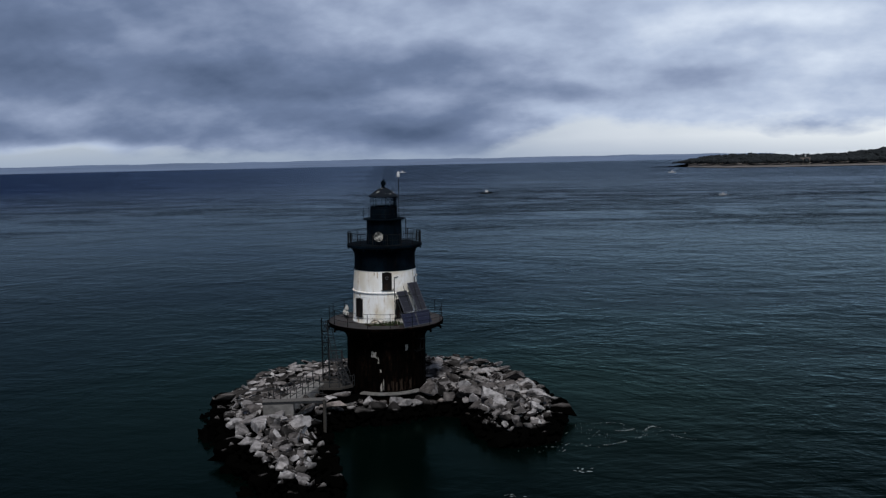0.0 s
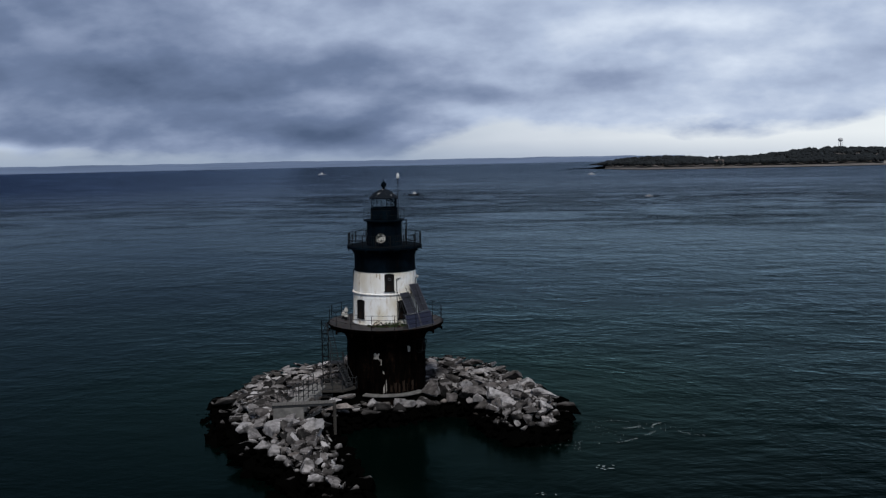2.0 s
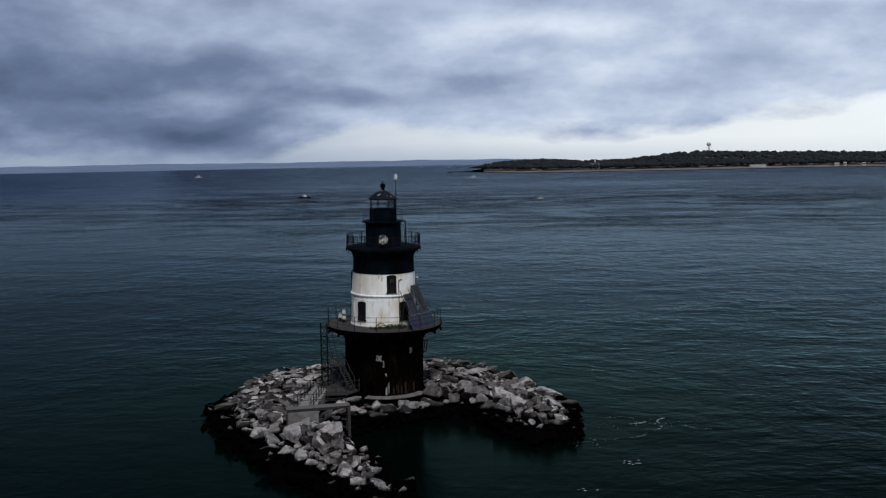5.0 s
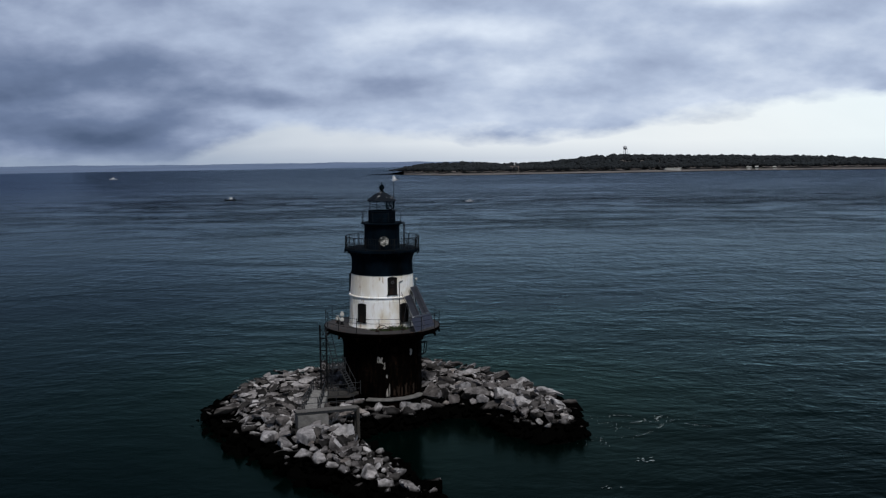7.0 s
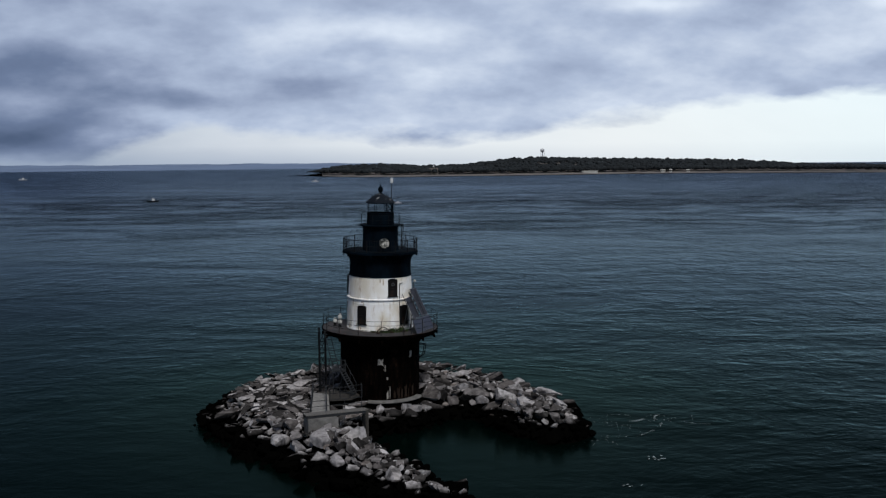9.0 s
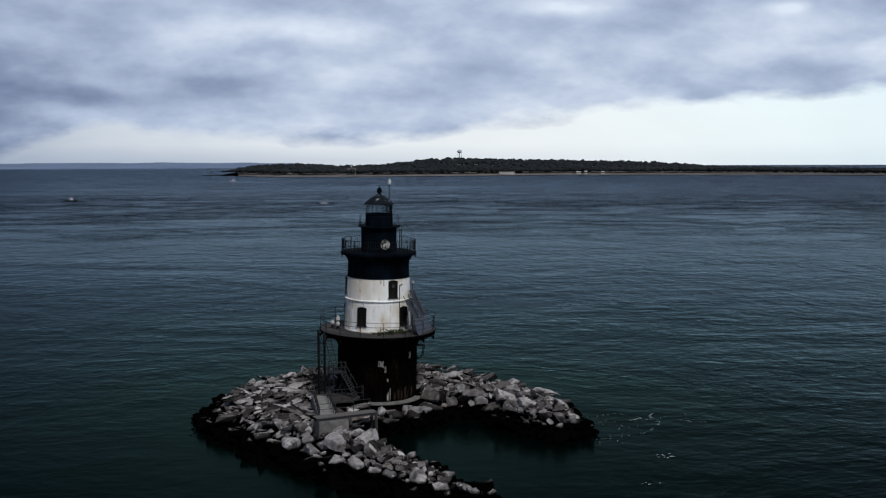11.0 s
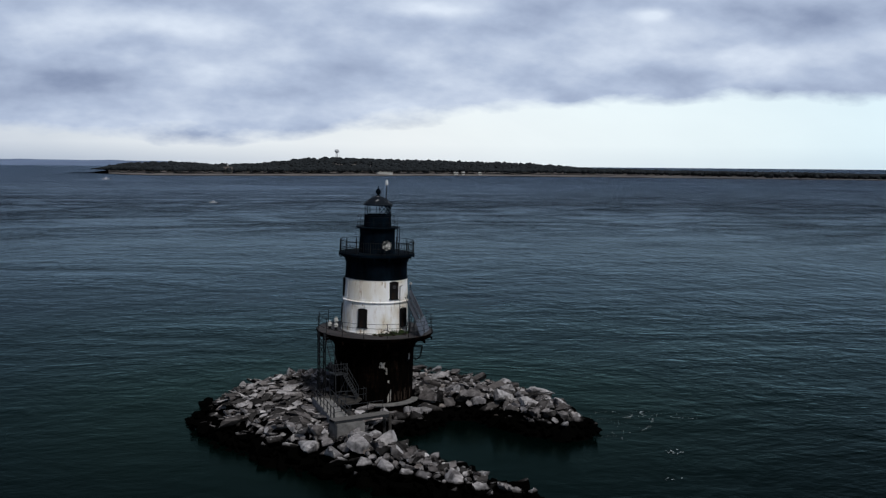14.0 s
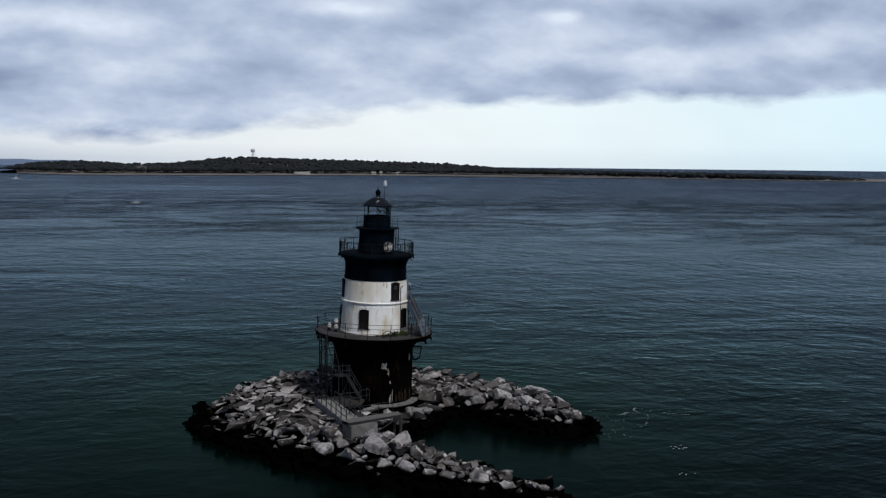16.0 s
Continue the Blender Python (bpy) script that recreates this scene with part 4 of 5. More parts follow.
def make_stair_tower():
    st = thing("stair_tower", "grey steel lattice tower with ladder up to the gallery", "stair tower", Matrix.Translation((-6.0, -0.4, 0)))
    legs = [(-0.17, -0.14), (0.42, -0.14), (0.42, 0.18), (-0.17, 0.18)]
    for x, y in legs:
        part("leg", tube(bmesh.new(), (x, y, 0.7), (x, y, 8.1 if x < 0 else 7.9), 0.055), M_RAIL, st)
    for i in range(4):
        (x0, y0), (x1, y1) = legs[i], legs[(i + 1) % 4]
        for k in range(6):
            z = 1.3 + k * 1.1
            part("cross_bar", tube(bmesh.new(), (x0, y0, z), (x1, y1, z), 0.03, 5), M_RAIL, st)
            a, b = ((x0, y0), (x1, y1)) if k % 2 else ((x1, y1), (x0, y0))
            part("brace", tube(bmesh.new(), (*a, z), (*b, z + 1.1), 0.024, 5), M_RAIL, st)
    # ladder from the landing to the gallery
    lo, hi = Vector((1.1, -1.0, 4.35)), Vector((0.45, -0.35, 7.9))
    for o in (-0.24, 0.24):
        part("stile", tube(bmesh.new(), lo + Vector((o, -o * 0.3, 0)), hi + Vector((o, -o * 0.3, 0)), 0.035), M_GALV, st)
    for k in range(14):
        p = lo.lerp(hi, (k + 0.5) / 14)
        part("rung", tube(bmesh.new(), p + Vector((-0.24, 0.07, 0)), p + Vector((0.24, -0.07, 0)), 0.02, 5), M_GALV, st)
    # landing on four posts
    part("landing", box(bmesh.new(), (1.3, 1.3, 0.08), Matrix.Translation((1.15, -1.3, 4.25)), 0.01), M_GALV, st, "grey steel grating landing")
    for x, y in ((0.55, -1.9), (1.75, -1.9), (1.75, -0.7), (0.55, -0.7)):
        part("landing_post", tube(bmesh.new(), (x, y, 1.3), (x, y, 5.25), 0.04), M_GALV, st)
    for z in (4.75, 5.22):
        part("hand_rail", tube(bmesh.new(), (0.55, -1.9, z), (0.55, -0.7, z), 0.03), M_GALV, st)
        part("hand_rail", tube(bmesh.new(), (0.55, -1.9, z), (1.75, -1.9, z), 0.03), M_GALV, st)
    part("landing_brace", tube(bmesh.new(), (0.55, -1.9, 1.9), (1.75, -1.9, 4.1), 0.03), M_GALV, st)
    part("landing_brace", tube(bmesh.new(), (1.75, -1.9, 1.9), (1.75, -0.7, 4.1), 0.03), M_GALV, st)
    # stair down to the foot of the tower
    lo, hi = Vector((2.25, -2.95, 2.2)), Vector((1.4, -2.0, 4.25))
    side = Vector((0.5, 0.52, 0)).normalized() * 0.38
    for f in (-1, 1):
        part("stringer", tube(bmesh.new(), lo + side * f, hi + side * f, 0.06), M_GALV, st)
        part("hand_rail", tube(bmesh.new(), lo + side * f + Vector((0, 0, 0.95)), hi + side * f + Vector((0, 0, 0.95)), 0.028), M_GALV, st)
        for g in (0.02, 0.5, 0.98):
            p = lo.lerp(hi, g) + side * f
            part("stanchion", tube(bmesh.new(), p, p + Vector((0, 0, 0.95)), 0.024), M_GALV, st)
    for k in range(10):
        p = lo.lerp(hi, (k + 0.5) / 10)
        part("tread", box(bmesh.new(), (0.72, 0.2, 0.035), Matrix.Translation(p) @ Matrix.Rotation(radians(46), 4, "Z")), M_GALV, st)
    # rail round the foot landing
    corners = [(1.8, -3.5), (2.75, -3.6), (2.9, -2.9)]
    for x, y in corners:
        part("stanchion", tube(bmesh.new(), (x, y, 2.0), (x, y, 3.15), 0.028), M_GALV, st)
    for (x0, y0), (x1, y1) in zip(corners, corners[1:]):
        for z in (2.6, 3.13):
            part("hand_rail", tube(bmesh.new(), (x0, y0, z), (x1, y1, z), 0.024), M_GALV, st)


make_stair_tower()


def slab(name, corners, z0, z1, mat, label, category):
    bm = bmesh.new()
    lo = [bm.verts.new((x, y, z0)) for x, y in corners]
    hi = [bm.verts.new((x, y, z1)) for x, y in corners]
    bm.faces.new(hi)
    bm.faces.new(lo[::-1])
    n = len(corners)
    for i in range(n):
        j = (i + 1) % n
        bm.faces.new((lo[i], lo[j], hi[j], hi[i]))
    bmesh.ops.recalc_face_normals(bm, faces=bm.faces)
    bmesh.ops.bevel(bm, geom=list(bm.edges), offset=0.05, segments=2, affect="EDGES")
    ob = new(name, mesh_of(name, bm, mat))
    return tagged(ob, label, category)


landing = slab("landing_slab", [(-6.5, -4.0), (-4.4, -4.4), (-3.2, -3.2), (-3.7, -0.8), (-6.6, -0.6)], 1.85, 2.1, M_STAINED, "dark stained concrete landing slab beside the lighthouse foot", "landing")
part("pier", box(bmesh.new(), (2.6, 2.9, 1.6), Matrix.Translation((-5.2, -2.4, 1.05)), 0.03), M_CORE, landing, "near-black pier under the slab")
slab("footpath", [(-10.1, -10.86), (-8.4, -10.86), (-5.95, -2.4), (-7.15, -0.9)], 1.2, 2.2, M_PATH, "pale concrete footpath over the boulders", "path")
slab("concrete_block", [(-10.7, -12.3), (-8.1, -12.3), (-8.1, -10.9), (-10.7, -10.9)], 0.6, 2.36, M_CONC, "worn concrete block carrying the gangway", "block")


def make_gangway():
    gw = thing("gangway", "grey timber gangway with a steel beam over the water", "gangway", Matrix.Translation((-0.73, -1.06, 0.65)))
    part("beam", box(bmesh.new(), (5.4, 0.1, 0.2), Matrix.Translation((-7.35, -10.85, 1.84))), M_GALV, gw)
    part("beam", box(bmesh.new(), (5.4, 0.1, 0.2), Matrix.Translation((-7.35, -9.95, 1.84))), M_GALV, gw)
    plank = mesh_of("plank", box(bmesh.new(), (0.235, 1.1, 0.05), Matrix.Identity(4)), M_TIMBER)
    rng = random.Random(9)
    for k in range(22):
        ob = new("plank", plank)
        ob.parent = gw
        ob.matrix_basis = Matrix.Translation((-9.92 + k * 0.247, -10.4 + rng.uniform(-0.02, 0.02), 1.97)) @ Matrix.Rotation(rng.gauss(0, 0.01), 4, "Z")
    for y in (-10.85, -9.95):
        part("post", tube(bmesh.new(), (-4.75, y, -1.8), (-4.75, y, 2.0), 0.14, 10), M_STAINED, gw, "dark timber pile")
    part("strut", tube(bmesh.new(), (-7.6, -10.85, 0.9), (-5.0, -10.85, 0.1), 0.06), M_GALV, gw)
    part("strut", tube(bmesh.new(), (-7.2, -10.85, 0.8), (-4.9, -10.85, 1.75), 0.05), M_GALV, gw)
    for x in (-9.6, -8.0, -6.4, -4.9):
        part("stanchion", tube(bmesh.new(), (x, -9.92, 1.9), (x, -9.92, 2.95), 0.028), M_GALV, gw)
    for z in (2.45, 2.92):
        part("hand_rail", tube(bmesh.new(), (-9.6, -9.92, z), (-4.9, -9.92, z), 0.024), M_GALV, gw)


make_gangway()


def make_path_rail(a, b, n, label):
    pr = thing("path_railing", label, "railing", None, "pipe railings on the landing")
    a, b = Vector(a), Vector(b)
    for k in range(n):
        p = a.lerp(b, k / (n - 1))
        part("stanchion", tube(bmesh.new(), p, p + Vector((0, 0, 1.05)), 0.042), M_GALV, pr)
    for h in (0.5, 1.02):
        part("hand_rail", tube(bmesh.new(), a + Vector((0, 0, h)), b + Vector((0, 0, h)), 0.036), M_GALV, pr)


make_path_rail((-9.95, -10.4, 2.18), (-7.1, -1.3, 2.18), 7, "grey pipe railing along the outer side of the footpath")
make_path_rail((-8.5, -10.3, 2.18), (-6.4, -3.1, 2.18), 6, "grey pipe railing along the inner side of the footpath")
make_path_rail((-6.3, -3.95, 2.08), (-4.5, -4.3, 2.08), 3, "grey pipe railing on the landing slab")

# ---- rubble breakwater ----
PLAN = [(-6.5, -32), (-4.9, -30), (-5.6, -20.5), (-6.4, -14), (-6.7, -10.5), (-4, -7.2), (0, -7.2), (4.4, -4.4), (7.4, -6.2), (8.2, -13.9), (10.5, -17), (13.3, -15.7),
        (15, -8.3), (14.9, -1), (13.2, 6), (9.5, 11), (4, 13), (-4, 13), (-9, 11.2), (-13.5, 7.5), (-15.3, 0.5), (-14.3, -7.5), (-12.0, -16), (-9.0, -25)]


def inside(x, y):
    """Metres inside the crest's plan; negative outside it."""
    best, odd = 1e9, False
    for (x0, y0), (x1, y1) in zip(PLAN, PLAN[1:] + PLAN[:1]):
        dx, dy = x1 - x0, y1 - y0
        f = min(1, max(0, ((x - x0) * dx + (y - y0) * dy) / (dx * dx + dy * dy)))
        best = min(best, math.hypot(x - x0 - f * dx, y - y0 - f * dy))
        if (y0 > y) != (y1 > y) and x < x0 + (y - y0) * dx / dy:
            odd = not odd
    return best if odd else -best


def skirt_at(x, y):
    """How far the wet toe of the rubble reaches beyond the crest's plan."""
    return 2.0 if y < -5 and -6.5 < x < 9 else 2.8 if x > 0 else 3.6


def mound(x, y):
    d = inside(x, y)
    if d < 0:
        return 0.3 + d / skirt_at(x, y) * 1.15
    crest = 0.25 + 0.37 * min(1, max(0, (y + 30) / 9)) + 0.68 * min(1, max(0, (y + 24) / 14)) + 0.5 * min(1, max(0, (y - 1) / 8))
    if -4.2 < x < 4.8 and y < -3.6:
        crest *= 0.3
    return 0.3 + crest * min(1, d / 1.5)


def boulder_mesh(rng, mat, blocky):
    """A quarried stone: a block with random flats struck off it and worn edges."""
    cuts = []
    for axis, reach in ((Vector((1, 0, 0)), 1.0), (Vector((0, 1, 0)), rng.uniform(0.55, 0.85)), (Vector((0, 0, 1)), rng.uniform(0.36, 0.62))):
        for sign in (-1, 1):
            tilt = Vector((rng.gauss(0, 0.36), rng.gauss(0, 0.36), rng.gauss(0, 0.36)))
            cuts.append(((axis * sign + tilt).normalized(), reach * rng.uniform(0.85, 1.1)))
    for _ in range(4):
        v = Vector((rng.gauss(0, 1), rng.gauss(0, 1), rng.gauss(0, 0.8))).normalized()
        cuts.append((v, rng.uniform(0.6, 0.95) * (0.5 + 0.5 * math.hypot(v.x, v.y))))
    bm = bmesh.new()
    bmesh.ops.create_icosphere(bm, subdivisions=3, radius=1.0)
    seed = Vector((rng.uniform(0, 50), 0, 0))
    for v in bm.verts:
        way = v.co.normalized()
        total = sum((max(n.dot(way), 0.0) / d) ** blocky for n, d in cuts)
        v.co = way * (total ** (-1 / blocky)) * (1 + 0.06 * noise.noise(way * 2.5 + seed))
    me = mesh_of("boulder", bm, mat)
    me.shade_smooth()
    me.set_sharp_from_angle(angle=radians(26))
    return me


def on_path(x, y, r=0.0):
    """Whether the landing, the footpath or the block covers a spot."""
    if -6.9 - r < x < -2.8 + r and -4.7 - r < y < -0.4 or -10.9 - r < x < -7.9 + r and -12.3 - r * 0.4 < y < -10.6 + r:
        return True
    f = (y + 10.8) / 9.3
    return -0.05 < f < 1 and abs(x - (-9.25 + 2.7 * f)) < 0.7 + r


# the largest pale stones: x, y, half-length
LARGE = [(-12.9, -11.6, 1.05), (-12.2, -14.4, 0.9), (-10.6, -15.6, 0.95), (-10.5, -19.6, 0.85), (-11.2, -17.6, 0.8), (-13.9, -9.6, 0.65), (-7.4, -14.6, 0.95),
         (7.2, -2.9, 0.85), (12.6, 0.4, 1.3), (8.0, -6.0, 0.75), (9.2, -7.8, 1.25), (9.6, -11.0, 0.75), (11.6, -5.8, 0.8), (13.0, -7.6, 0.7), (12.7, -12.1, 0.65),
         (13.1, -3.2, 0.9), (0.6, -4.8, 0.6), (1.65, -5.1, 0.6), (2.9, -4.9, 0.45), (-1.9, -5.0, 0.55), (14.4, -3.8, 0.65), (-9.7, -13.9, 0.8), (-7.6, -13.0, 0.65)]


def make_breakwater():
    rng = random.Random(11)
    bw = thing("breakwater", "horseshoe of pale granite boulders round the lighthouse", "breakwater", kind="structure")
    # the core under the boulders, its colour blackened for the shade between stones
    bm = bmesh.new()
    grid = {}
    for i in range(-22, 23):
        for j in range(-40, 18):
            grid[i, j] = bm.verts.new((i, j, max(mound(i, j) - 0.45, -1.2)))
    for i in range(-22, 22):
        for j in range(-40, 17):
            if max(grid[q].co.z for q in ((i, j), (i + 1, j), (i + 1, j + 1), (i, j + 1))) > -1.15:
                bm.faces.new((grid[i, j], grid[i + 1, j], grid[i + 1, j + 1], grid[i, j + 1]))
    part("core", bm, M_CORE, bw, "rubble under the boulders, blackened for the shade in the gaps")
    shapes = [boulder_mesh(rng, M_ROCK, rng.choice((40, 60, 90))) for k in range(36)]
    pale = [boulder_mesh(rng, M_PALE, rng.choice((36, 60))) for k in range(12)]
    # stones laid closest-packed, the largest first
    xs, ys, rs = [], [], []
    spots = []

    def lay(x, y, r, kinds, lift):
        xs.append(x)
        ys.append(y)
        rs.append(r)
        spots.append((x, y, mound(x, y) + lift, r, rng.choice(kinds)))

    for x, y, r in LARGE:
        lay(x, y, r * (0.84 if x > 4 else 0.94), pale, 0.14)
    for r0, r1, tries, tight in ((0.66, 0.9, 240, 0.80), (0.48, 0.64, 1500, 0.78), (0.32, 0.45, 6500, 0.74), (0.2, 0.29, 9000, 0.72)):
        for _ in range(tries):
            x, y, r = rng.uniform(-20, 19), rng.uniform(-35, 17), rng.uniform(r0, r1)
            d = inside(x, y)
            if d < -skirt_at(x, y) * (0.4 if x > 4 and y < 0 else 0.75) or math.hypot(x, y) < 4.3 + r * 0.6 or on_path(x, y, r * 0.6):
                continue
            if d > -0.4 and (y > -3 and r > 0.5 or y < -15 and r > 0.6 or x > 4 and r > 0.6) and rng.random() < 0.7:
                continue
            near = np.hypot(np.array(xs) - x, np.array(ys) - y) < (np.array(rs) + r) * tight
            if near.any():
                continue
            lay(x, y, r, shapes, rng.uniform(-0.12, 0.18) - (0.15 if r < 0.45 else 0.0) - (0.3 if d < -1.6 else 0.0))
    front = [s for s in spots if inside(s[0], s[1]) > -0.6 and s[3] > 0.36]
    front.sort(key=lambda s: s[1])
    parts = set(id(s) for s in front[:300])
    verts, faces = [], []
    for s in spots:
        x, y, z, size, me = s
        # long flat slabs lie behind the stair tower, round boulders elsewhere
        slabs = (x < -3.5 and y > -8 or x > 3.5 and y > 0) and inside(x, y) > 0.2
        wide, flat, lean = (1.3, 0.6, 0.2) if slabs else (1.08, 0.95, 0.33)
        turn = Euler((rng.gauss(0, lean), rng.gauss(0, lean), rng.gauss(0.1, 0.7) if slabs else rng.uniform(0, 6.28)))
        m = Matrix.Translation((x, y, z)) @ turn.to_matrix().to_4x4() @ Matrix.Diagonal((size * wide, size, size * flat, 1))
        if id(s) in parts:
            ob = new("boulder", me)
            ob.parent, ob.matrix_basis = bw, m
        else:
            o = len(verts)
            verts.extend(m @ v.co for v in me.vertices)
            faces.extend([o + k for k in p.vertices] for p in me.polygons)
    me = bpy.data.meshes.new("rubble")
    me.from_pydata(verts, [], faces)
    me.materials.append(M_ROCK)
    me.shade_smooth()
    me.set_sharp_from_angle(angle=radians(26))
    ob = new("rubble", me)
    ob.parent = bw
    tagged(ob, "tumbled boulders, black with weed below the tide line", kind="stuff")


make_breakwater()

# ---- boats and foam ----


def make_boat(x, y, heading, length, hull_mat, label):
    bt = thing("motorboat", label, "boat", Matrix.Translation((x, y, SEA)) @ Matrix.Rotation(radians(heading), 4, "Z"), "boats on the water")
    bm = bmesh.new()
    rows = []
    for f, w, rise in ((-0.5, 0.8, 0.0), (-0.2, 1.0, 0.0), (0.15, 0.95, 0.05), (0.35, 0.65, 0.15), (0.5, 0.05, 0.3)):
        b = length * 0.16
        rows.append([bm.verts.new((f * length, s * w * b, z)) for s, z in ((-0.6, -0.25), (-1.0, length * 0.11 + rise), (1.0, length * 0.11 + rise), (0.6, -0.25))])
    for p, q in zip(rows, rows[1:]):
        for i in range(4):
            bm.faces.new((p[i], p[(i + 1) % 4], q[(i + 1) % 4], q[i]))
    bm.faces.new(rows[0][::-1])
    bm.faces.new(rows[-1])
    bmesh.ops.recalc_face_normals(bm, faces=bm.faces)
    part("hull", bm, hull_mat, bt)
    cabin = part("cabin", box(bmesh.new(), (length * 0.26, length * 0.2, length * 0.16), Matrix.Translation((0, 0, length * 0.19)), 0.1), M_HULL, bt, "white cabin")
    part("windscreen", box(bmesh.new(), (length * 0.02, length * 0.17, length * 0.07), Matrix.Translation((length * 0.135, 0, length * 0.22))), M_DARK, cabin)
    part("hardtop", box(bmesh.new(), (length * 0.3, length * 0.22, length * 0.02), Matrix.Translation((-length * 0.01, 0, length * 0.285)), 0.02), M_HULL, cabin)
    part("mast", tube(bmesh.new(), (-length * 0.05, 0, length * 0.29), (-length * 0.05, 0, length * 0.48), 0.06), M_HULL, bt)
    part("engine", box(bmesh.new(), (length * 0.06, length * 0.08, length * 0.12), Matrix.Translation((-length * 0.53, 0, length * 0.1)), 0.05), M_DARK, bt)


make_boat(67.0, 612.0, 8, 7.2, M_DARK, "small motorboat with a dark hull and white cabin")
make_boat(186.0, 495.0, 160, 4.4, M_HULL, "small white motorboat lying on the open water")
make_boat(33.0, 1730.0, 185, 12.0, M_HULL, "white cabin cruiser far out near the horizon")
make_boat(340.0, 1190.0, 175, 9.0, M_HULL, "white motorboat off the island's point")


def make_foam():
    rng = random.Random(21)
    bm = bmesh.new()

    def flake(x, y, w, l, turn):
        n = 9
        vs = []
        for i in range(n):
            a = 2 * math.pi * i / n
            f = rng.uniform(0.35, 1.0)
            p = Matrix.Rotation(turn, 3, "Z") @ Vector((l * f * math.cos(a), w * f * math.sin(a), 0))
            vs.append(bm.verts.new((x + p.x, y + p.y, SEA + 0.03 + rng.uniform(0, 0.03))))
        bm.faces.new(vs)

    def patch(cx, cy, sx, sy, n, size, turn=0.0):
        for _ in range(n):
            flake(rng.gauss(cx, sx), rng.gauss(cy, sy), size * rng.uniform(0.15, 0.4), size * rng.uniform(0.4, 1.0), turn + rng.gauss(0, 0.35))

    def crest(cx, cy, reach, turn, bend, n, size):
        """A thin curling line of foam."""
        for k in range(n):
            u = rng.uniform(-1, 1)
            a = turn + bend * u
            flake(cx + reach * u * math.cos(turn) - bend * reach * u * u * math.sin(turn) * 0.5 + rng.gauss(0, 0.07),
                  cy + reach * u * math.sin(turn) + bend * reach * u * u * math.cos(turn) * 0.5 + rng.gauss(0, 0.07),
                  size * rng.uniform(0.1, 0.25), size * rng.uniform(0.4, 1.0), a)

    crest(20.4, -13.4, 0.8, 0.25, 0.5, 60, 0.13)
    crest(22.4, -12.9, 1.0, 0.9, -0.6, 90, 0.12)
    crest(21.4, -15.6, 0.9, 0.8, 0.3, 40, 0.12)
    crest(19.5, -10.5, 1.6, -0.2, -0.7, 30, 0.10)
    crest(24.4, -16.5, 1.4, -0.9, 0.5, 40, 0.10)
    crest(18.8, -17.6, 1.3, 0.5, 0.4, 40, 0.10)
    patch(22.0, -13.8, 1.2, 0.9, 40, 0.09)
    patch(17.0, -14.5, 0.9, 1.6, 40, 0.11, 1.0)
    patch(13.8, -18.0, 1.6, 0.8, 34, 0.11)
    patch(-7.2, -33.4, 1.2, 0.5, 24, 0.12)
    patch(9.0, -31.0, 0.4, 0.3, 5, 0.25)
    patch(14.5, -25.0, 0.6, 0.4, 8, 0.3)
    patch(-12.0, -33.0, 1.5, 1.5, 14, 0.2)
    # the tide rip north of the tower
    for k in range(60):
        f = rng.random()
        patch(40 + 62 * f, 288 + 8 * math.sin(f * 9) + rng.gauss(0, 2.5), 0.3, 0.3, 1, 0.8)
    for k in range(70):
        r, a = rng.uniform(120, 1300), radians(rng.uniform(-25, 65))
        flake(r * math.sin(a), r * math.cos(a), 0.15 + r * 0.0003, 0.35 + r * 0.001, rng.gauss(0, 0.25))
    for k in range(170):
        r, a = rng.uniform(380, 1500), radians(rng.uniform(-22, 60))
        flake(r * math.sin(a), r * math.cos(a), 0.2 + r * 0.0002, 0.3 + r * 0.0005, rng.gauss(0, 0.25))
    ob = new("foam", mesh_of("foam", bm, M_FOAM))
    tagged(ob, "scattered white foam and small breaking crests", "foam", kind="stuff")


make_foam()

# ---- buildings on the island ----


def at_bearing(b, r, z):
    return Matrix.Translation((r * math.sin(radians(b)), r * math.cos(radians(b)), z)) @ Matrix.Rotation(radians(-b), 4, "Z")


def gable(w, d, h, rise, over=0.4):
    """A gable roof as one closed wedge."""
    bm = bmesh.new()
    w, d = w / 2 + over, d / 2 + over
    v = [bm.verts.new(p) for p in ((-w, -d, h), (w, -d, h), (w, d, h), (-w, d, h), (-w, 0, h + rise), (w, 0, h + rise))]
    for f in ((0, 1, 5, 4), (2, 3, 4, 5), (1, 2, 5), (3, 0, 4), (3, 2, 1, 0)):
        bm.faces.new([v[i] for i in f])
    return bm


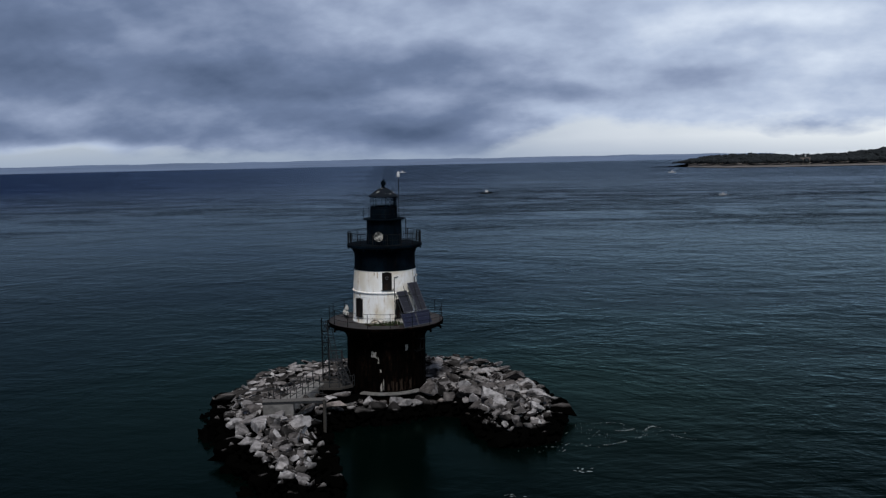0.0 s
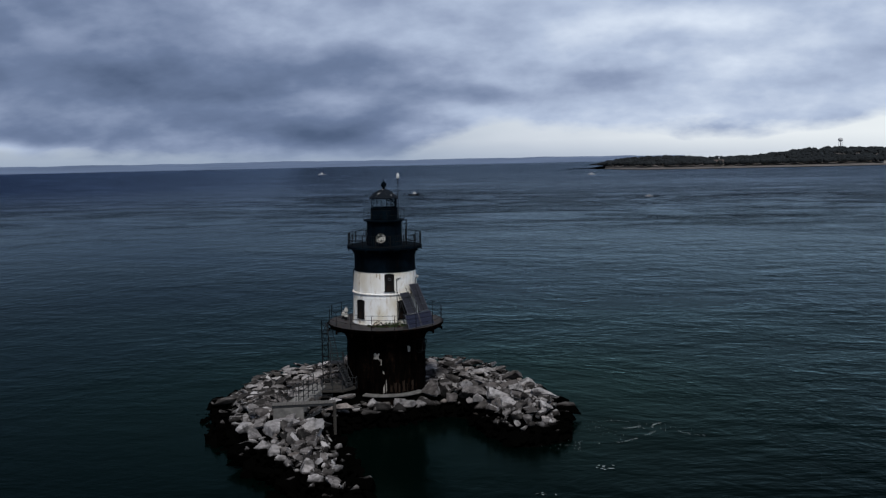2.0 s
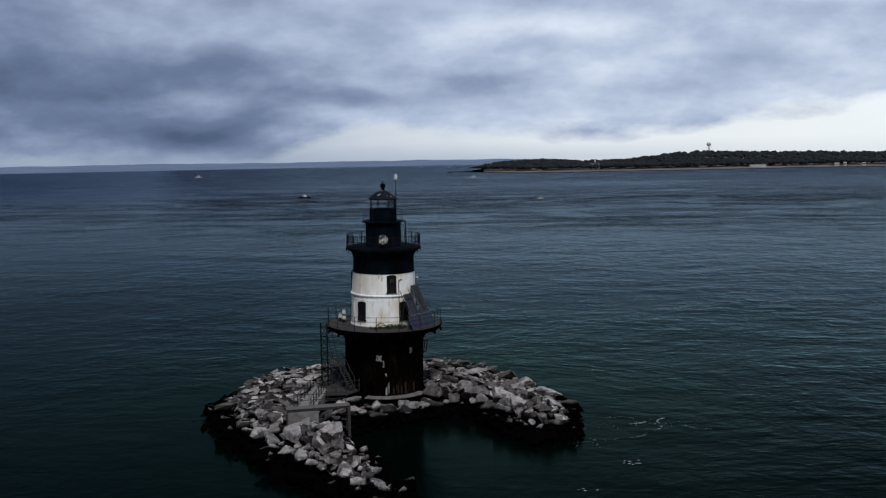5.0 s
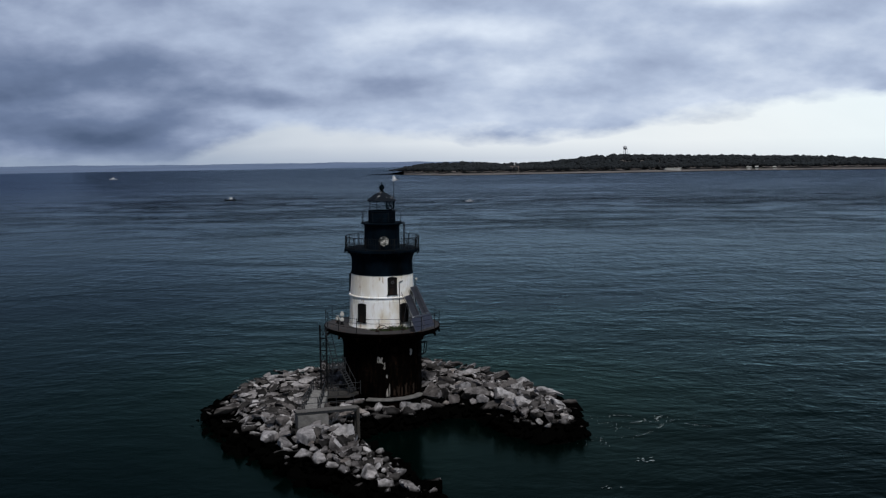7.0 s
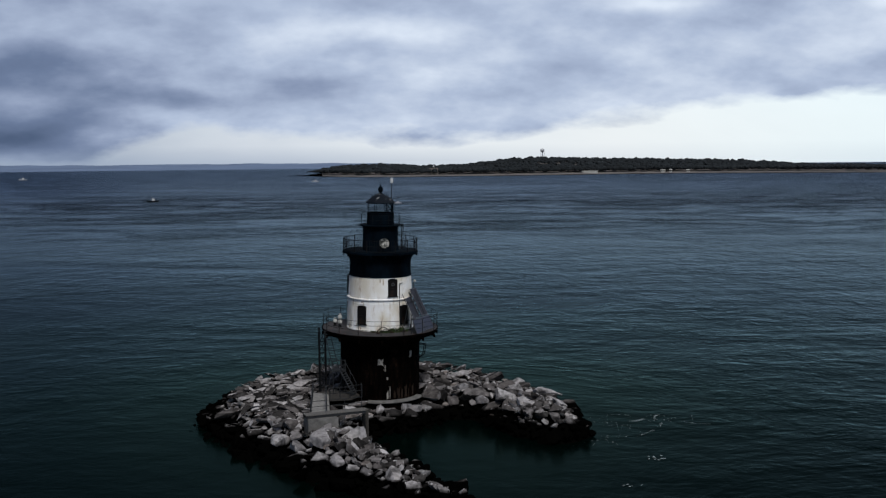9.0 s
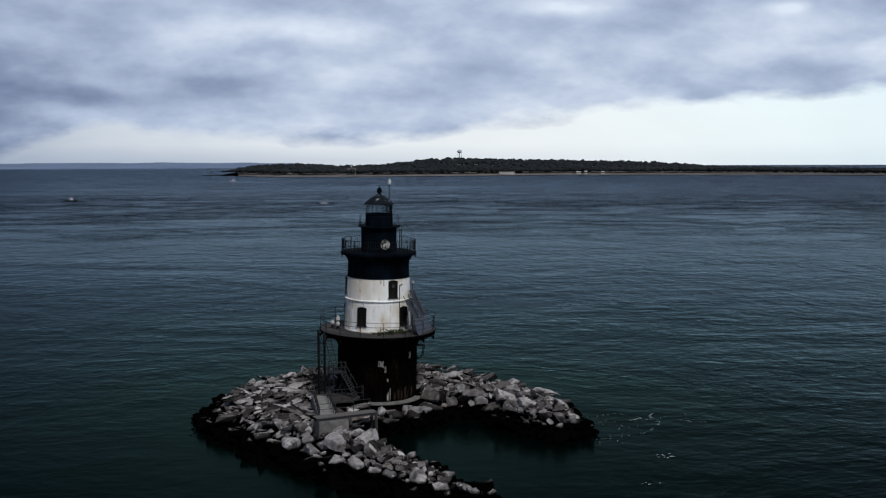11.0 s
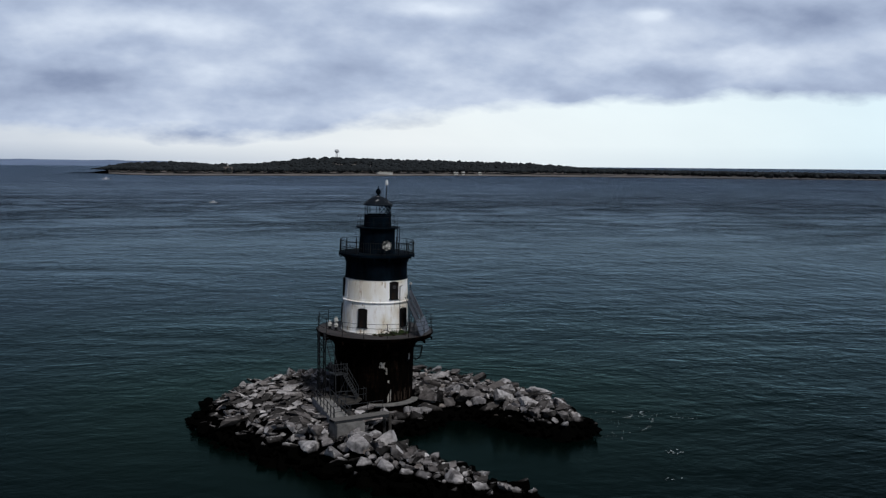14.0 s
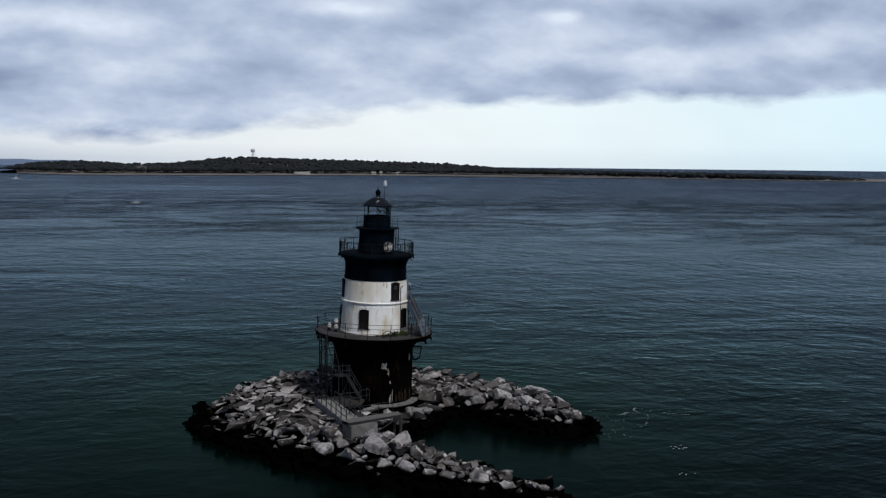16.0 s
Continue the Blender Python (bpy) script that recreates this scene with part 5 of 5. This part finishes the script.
def make_house(b, r, z, w, d, h, rise, mat, label, lantern=False, windows=4):
    hs = thing("house", label, "house", at_bearing(b, r, z), "buildings on the island")
    wall = part("wall", box(bmesh.new(), (w, d, h + 3), Matrix.Translation((0, 0, h / 2 - 1.5))), mat, hs)
    part("roof", gable(w, d, h, rise), M_ROOFING if mat is M_STONE else mat, hs)
    for k in range(windows):
        x = -w / 2 + w * (k + 0.5) / windows
        for level in range(2 if h > 5 else 1):
            part("window", box(bmesh.new(), (1.0, 0.12, 1.6), Matrix.Translation((x, -d / 2 - 0.05, 1.8 + level * 3.2))), M_DARK, wall)
    if lantern:
        part("tower", lathe([(0.0, h), (1.6, h), (1.5, h + rise + 1.2), (1.8, h + rise + 1.3), (1.8, h + rise + 1.6), (0.0, h + rise + 1.6)], 12), M_STONE, hs)
        part("lantern", lathe([(0.0, h + rise + 1.6), (1.1, h + rise + 1.6), (1.1, h + rise + 3.4), (1.3, h + rise + 3.5), (0.0, h + rise + 4.6)], 10), M_TANK, hs, "pale lantern room")


make_house(22.45, 1590, 3.6, 13, 9, 5.6, 3.0, M_STONE, "grey stone house with a small lantern tower", True)
make_house(30.85, 1668, 3.6, 27, 8, 1.6, 0.5, M_GUANO, "long low white shed by the shore", False, 8)
make_house(34.75, 1712, 2.0, 7, 6, 2.4, 1.2, M_GUANO, "small white house by the shore")
make_house(35.15, 1710, 2.0, 4.5, 5, 2.8, 1.4, M_GUANO, "small white house by the shore")
make_house(36.05, 1712, 2.0, 5, 5, 2.4, 1.2, M_GUANO, "small white house by the shore")


def make_water_tower():
    wt = thing("water_tower", "round grey water tower rising above the woods", "water tower", at_bearing(28.3, 1830, 0))
    part("column", tube(bmesh.new(), (0, 0, 15), (0, 0, 36.5), 0.7, 10), M_TANK, wt)
    part("tank", lathe([(0.0, 35.6), (1.5, 35.9), (3.0, 36.9), (3.7, 38.3), (3.7, 39.6), (3.0, 41.0), (1.5, 41.9), (0.0, 42.1)], 20), M_TANK, wt, "round steel tank", True)
    for k in range(5):
        a = radians(72 * k)
        part("leg", tube(bmesh.new(), (4.0 * math.cos(a), 4.0 * math.sin(a), 15), (3.4 * math.cos(a), 3.4 * math.sin(a), 38), 0.25, 6), M_TANK, wt)


make_water_tower()
